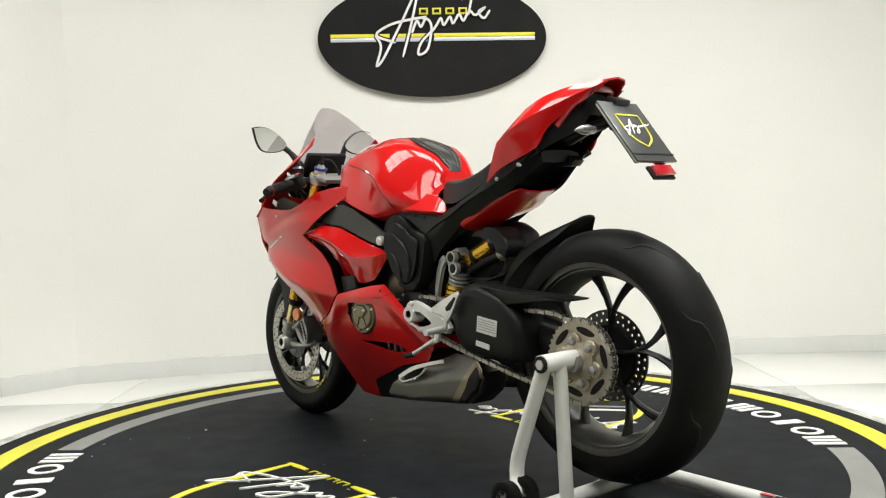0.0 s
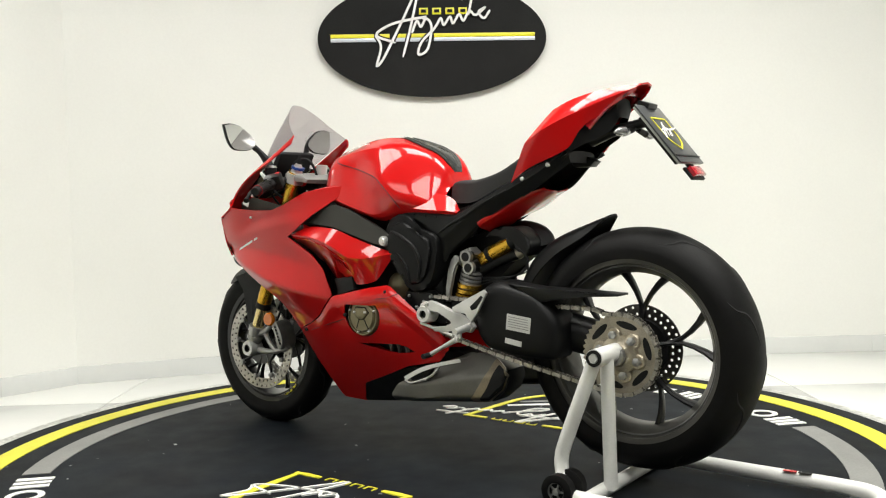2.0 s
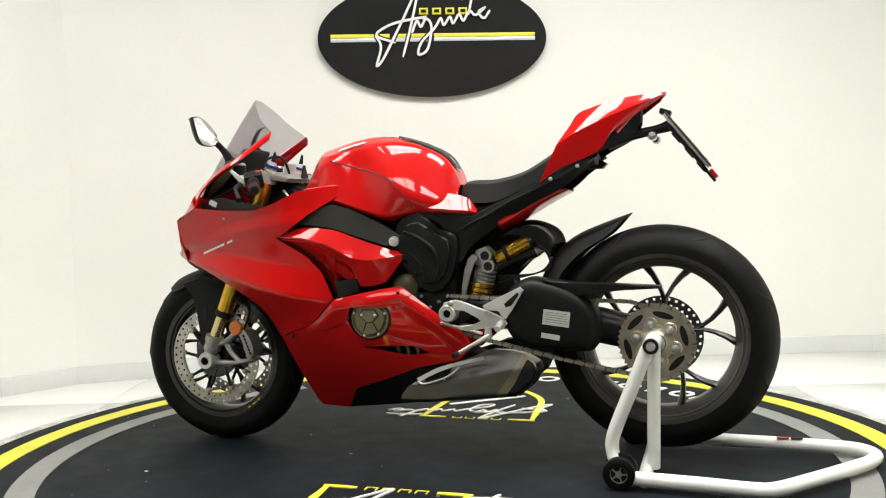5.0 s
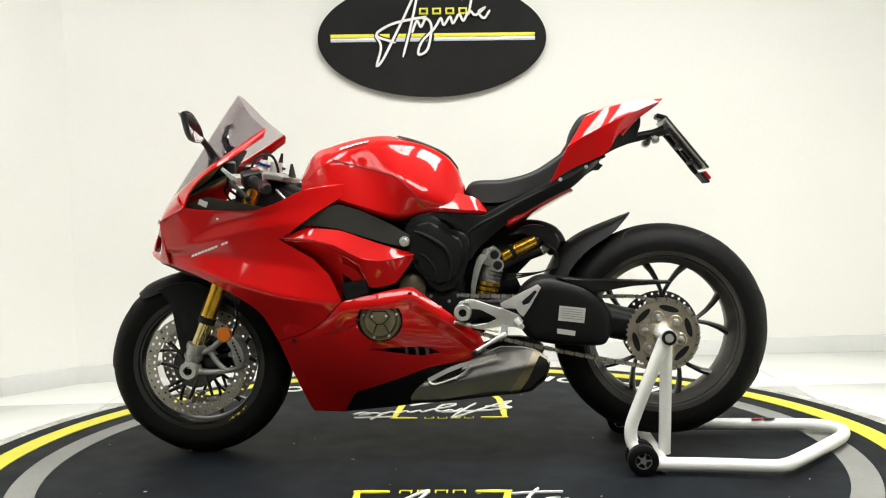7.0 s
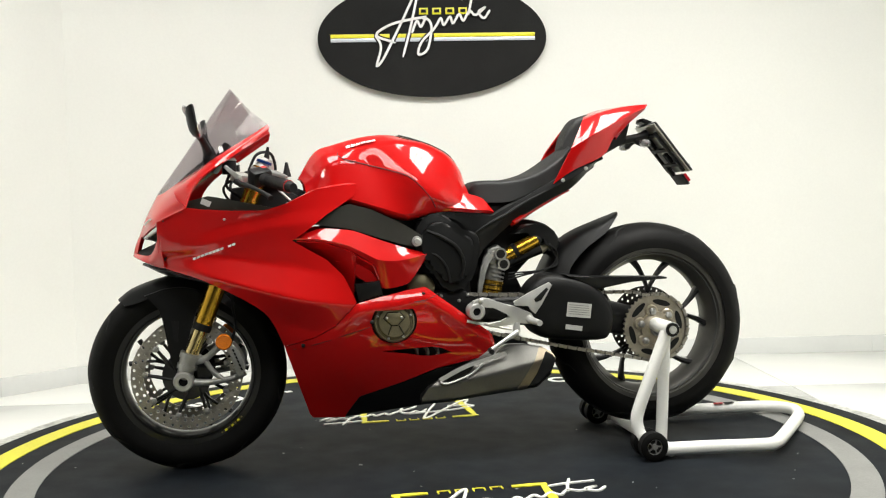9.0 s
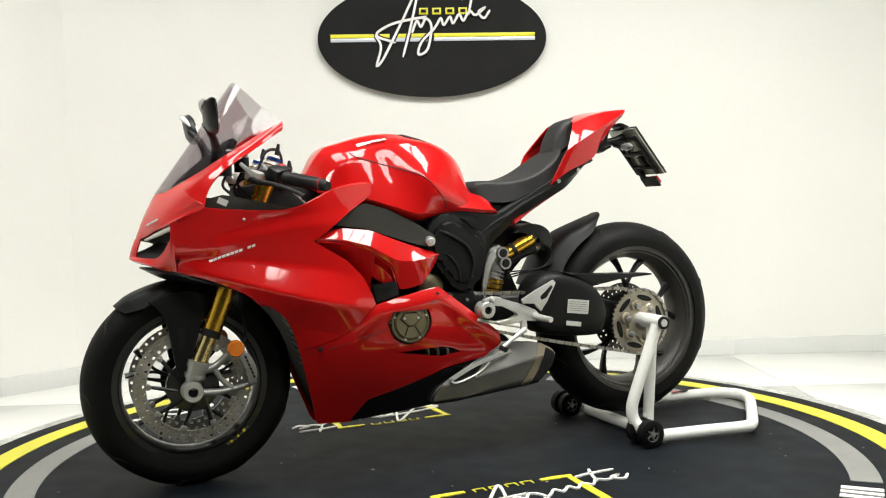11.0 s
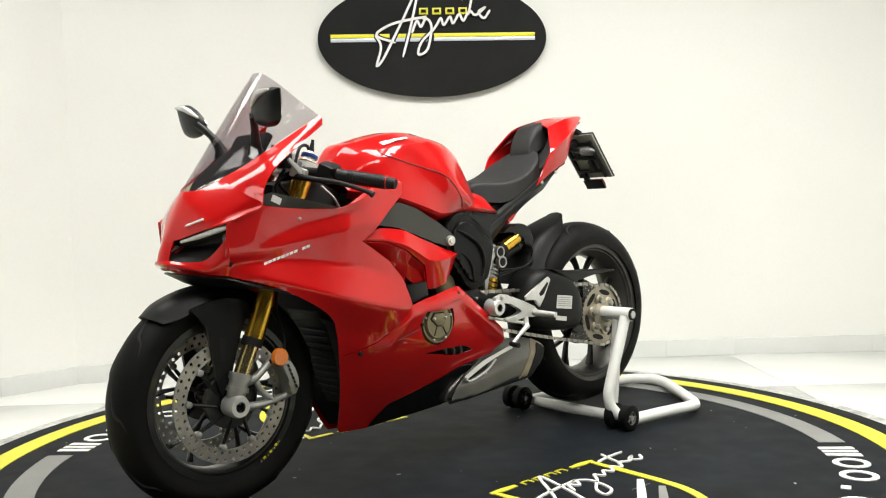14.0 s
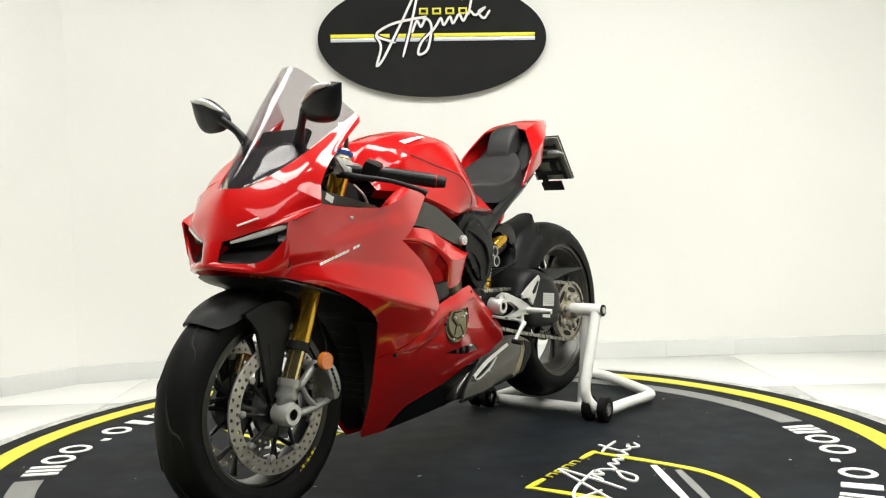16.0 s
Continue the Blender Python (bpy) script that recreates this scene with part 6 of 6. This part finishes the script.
# the plate is solid; black draws the shade of its slot
part("heel_slot", slab([(0.266, 0.502), (0.306, 0.537), (0.312, 0.531), (0.288, 0.497), (0.271, 0.492)], -0.2232, -0.2120, 0.001), DEEP, heel)
part("foot_peg", tube([(0.250, -0.208, 0.440), (0.256, -0.25, 0.438), (0.262, -0.295, 0.437)], [0.011, 0.010, 0.011, 0.009], 12), SILVER, rest)
lever = part("gear_lever", tube([(0.212, -0.218, 0.402), (0.165, -0.225, 0.377), (0.124, -0.232, 0.353)], [0.009, 0.006, 0.007], 10), SILVER, B, "silver gear lever with black toe peg")
part("toe_peg", tube([(0.124, -0.225, 0.353), (0.120, -0.262, 0.351)], 0.008, 12), DEEP, lever)
part("shift_rod", tube([(0.06, -0.19, 0.44), (0.195, -0.213, 0.412)], 0.005, 8), STEEL, lever)
for x, z in ((0.10, 0.503), (0.255, 0.446), (0.212, 0.402)):
    bolt(x, -0.213, z, 0.008, rest, STEEL)

# ---- bars, levers, mirrors ----
for s in (-1, 1):
    bar = part("handlebar", tube([(-0.590, s * 0.095, 0.905), (-0.560, s * 0.180, 0.893), (-0.520, s * 0.265, 0.878)], 0.012, 14), BLACK, B, "black clip-on handlebar")
    grip = part("grip", tube([(-0.536, s * 0.235, 0.884), (-0.532, s * 0.245, 0.882), (-0.470, s * 0.355, 0.860)], [0.019, 0.0175, 0.017, 0.0185], 18), BLACK, bar, "ribbed black rubber grip")
    for j in range(12):
        f = 0.15 + j * 0.065
        p = Vector((-0.532, s * 0.245, 0.882)).lerp(Vector((-0.470, s * 0.355, 0.860)), f)
        d = Vector((0.062, s * 0.11, -0.022)).normalized() * 0.0018
        part("grip_rib", tube([p - d, p + d], 0.0188, 14), DEEP, grip)
    part("bar_end", tube([(-0.470, s * 0.355, 0.860), (-0.458, s * 0.376, 0.8555)], [0.017, 0.018, 0.013], 16), DEEP, grip)
    part("bar_end_ring", tube([(-0.4725, s * 0.351, 0.861), (-0.469, s * 0.357, 0.860)], 0.0181, 16), SMALL_RED, grip)
    sw_box = part("switch_block", box(-0.550, s * 0.205, 0.893, 0.045, 0.06, 0.05, 0.010, pose(0, 0, 0, 12, 25, s * 58)), BLACK, bar, "black switch block")
    part("red_switch", box(-0.540, s * 0.200, 0.919, 0.016, 0.016, 0.008, 0.002, pose(0, 0, 0, 12, 25, s * 58)), SMALL_RED, sw_box)
    lev = part("lever", tube([(-0.620, s * 0.150, 0.885), (-0.608, s * 0.210, 0.875), (-0.572, s * 0.285, 0.862), (-0.530, s * 0.345, 0.838), (-0.520, s * 0.360, 0.828)], [0.011, 0.008, 0.006, 0.006, 0.009], 10, 24), DEEP, bar, "black hand lever")
    part("lever_perch", box(-0.605, s * 0.150, 0.893, 0.045, 0.05, 0.03, 0.008, pose(0, 0, 0, 0, 20, s * 40)), STEEL, bar)
    part("fluid_pot", tube([(-0.640, s * 0.135, 0.905), (-0.640, s * 0.135, 0.945)], [0.021, 0.021], 20), BLACK, bar)
    part("pot_arm", tube([(-0.615, s * 0.135, 0.893), (-0.640, s * 0.135, 0.925)], 0.006, 8), SILVER, bar)
    part("pot_cap", tube([(-0.640, s * 0.135, 0.945), (-0.640, s * 0.135, 0.953)], [0.022, 0.022, 0.018], 20), CAST, bar)
    part("perch_plate", slab([(-0.655, 0.925), (-0.648, 0.932), (-0.615, 0.905), (-0.595, 0.892), (-0.598, 0.880), (-0.618, 0.886)], s * 0.168, s * 0.176, 0.002), SILVER, bar, "silver lever bracket")
    part("perch_screw", lathe([(-0.004, 0.0), (-0.004, 0.006), (0.004, 0.006), (0.004, 0.0)], (-0.606, s * 0.176, 0.890), 12), STEEL, bar)
    part("hose", tube([(-0.640, s * 0.135, 0.905), (-0.650, s * 0.120, 0.870), (-0.610, s * 0.105, 0.835), (-0.570, s * 0.10, 0.80)], 0.0045, 8, 20), DEEP, bar)
    # mirror on its stem
    rimline = [(0.274, 1.098), (0.235, 1.103), (0.190, 1.094), (0.140, 1.062), (0.124, 1.036), (0.150, 1.014), (0.200, 1.007), (0.243, 1.013), (0.264, 1.045)]
    leaf = [tuple(map(float, p)) for p in spline(rimline + rimline[:1], 40)[:-1]]
    my, mz = 0.196, 1.052

    def leaf_row(scale, back):
        return [(-0.714 - 0.15 * (mz + (z - mz) * scale - 1.01) - back, s * (my + (y - my) * scale * 0.92), mz + (z - mz) * scale) for y, z in leaf]

    mb = bmesh.new()
    rows = [leaf_row(0.94, 0.001), leaf_row(1.0, 0.004), leaf_row(0.98, 0.010), leaf_row(0.86, 0.020), leaf_row(0.6, 0.027), leaf_row(0.25, 0.030)]
    vs = grid_mesh(mb, rows, True)
    mb.faces.new(vs[0]), mb.faces.new(vs[-1])
    mirror = part("mirror_housing", mb, BLACK, B, "black leaf-shaped mirror on a stem")
    mb = bmesh.new()
    vs = grid_mesh(mb, [leaf_row(0.93, 0.001), leaf_row(0.93, -0.001)], True)
    mb.faces.new(vs[0]), mb.faces.new(vs[-1])
    part("mirror_glass", mb, MIRROR, mirror, "flat mirror glass")
    part("mirror_stem", tube([(-0.698, s * 0.088, 0.945), (-0.702, s * 0.095, 0.972), (-0.716, s * 0.118, 1.008), (-0.738, s * 0.150, 1.040)], [0.024, 0.015, 0.010, 0.012], 12, 18), BLACK, mirror)
    strip = [(-0.738, s * 0.142, 1.062), (-0.752, s * 0.195, 1.090), (-0.752, s * 0.250, 1.098)]
    part("mirror_indicator", tube([(x - 0.002, y, z - 0.003) for x, y, z in strip], [0.003, 0.0085, 0.0085, 0.003], 10, 16), LIGHT_GUIDE, mirror, "clear mirror indicator lens")
part("top_yoke", slab([(-0.585, 0.902), (-0.475, 0.885), (-0.468, 0.898), (-0.50, 0.915), (-0.578, 0.926)], -0.128, 0.128, 0.008), CAST, B, "silver alloy top yoke")
part("steering_nut", tube([(-0.525, 0, 0.92), (-0.520, 0, 0.952)], 0.020, 16), SILVER, B)
part("ignition_key", tube([(-0.47, 0.0, 0.90), (-0.47, 0.0, 0.945)], [0.014, 0.014, 0.004], 12), DEEP, B)
part("cable", tube([(-0.585, -0.10, 0.915), (-0.560, -0.09, 0.965), (-0.520, -0.07, 0.970), (-0.505, -0.05, 0.93), (-0.51, -0.03, 0.88)], 0.0045, 8, 30), DEEP, B)
part("cable", tube([(-0.62, -0.14, 0.90), (-0.66, -0.12, 0.86), (-0.62, -0.10, 0.80), (-0.56, -0.09, 0.76)], 0.004, 8, 24), DEEP, B)
part("cable", tube([(-0.50, -0.10, 0.86), (-0.47, -0.11, 0.83), (-0.44, -0.10, 0.80)], 0.004, 8, 14), STEEL, B)


# floor tiles
TILE, JOINT = 1.0, 0.004
for ix in range(-4, 4):
    for iy in range(-6, 3):
        x0, y0 = ix * TILE - 0.46 - 0.0, iy * TILE + 0.017
        bm = box(x0 + TILE / 2 + 0.0, y0 + TILE / 2, FLOOR_Z - 0.004, TILE - JOINT, TILE - JOINT, 0.008, 0.0012)
        # unseen rows behind the camera are dark to deepen the flank's reflections
        part("tile", bm, FLOOR if iy > -3 else DARK_UNSEEN_TILE, floor)


def motions():
    spin = [(t, pose(0, 0, 0, 0, 0, a)) for t, a in TURN]
    seat_of_things = Matrix.Translation((0, BIKE_SHIFT, 0)) @ pose(0, 0, 0, 0, 0, BIKE_TURN)
    walk(turntable, [(t, m @ pose(0, 0, 0, 0, 0, BIKE_TURN)) for t, m in spin])
    walk(stand, [(t, m @ seat_of_things) for t, m in spin])
    walk(motorcycle, [(t, m @ seat_of_things) for t, m in spin])


motions()
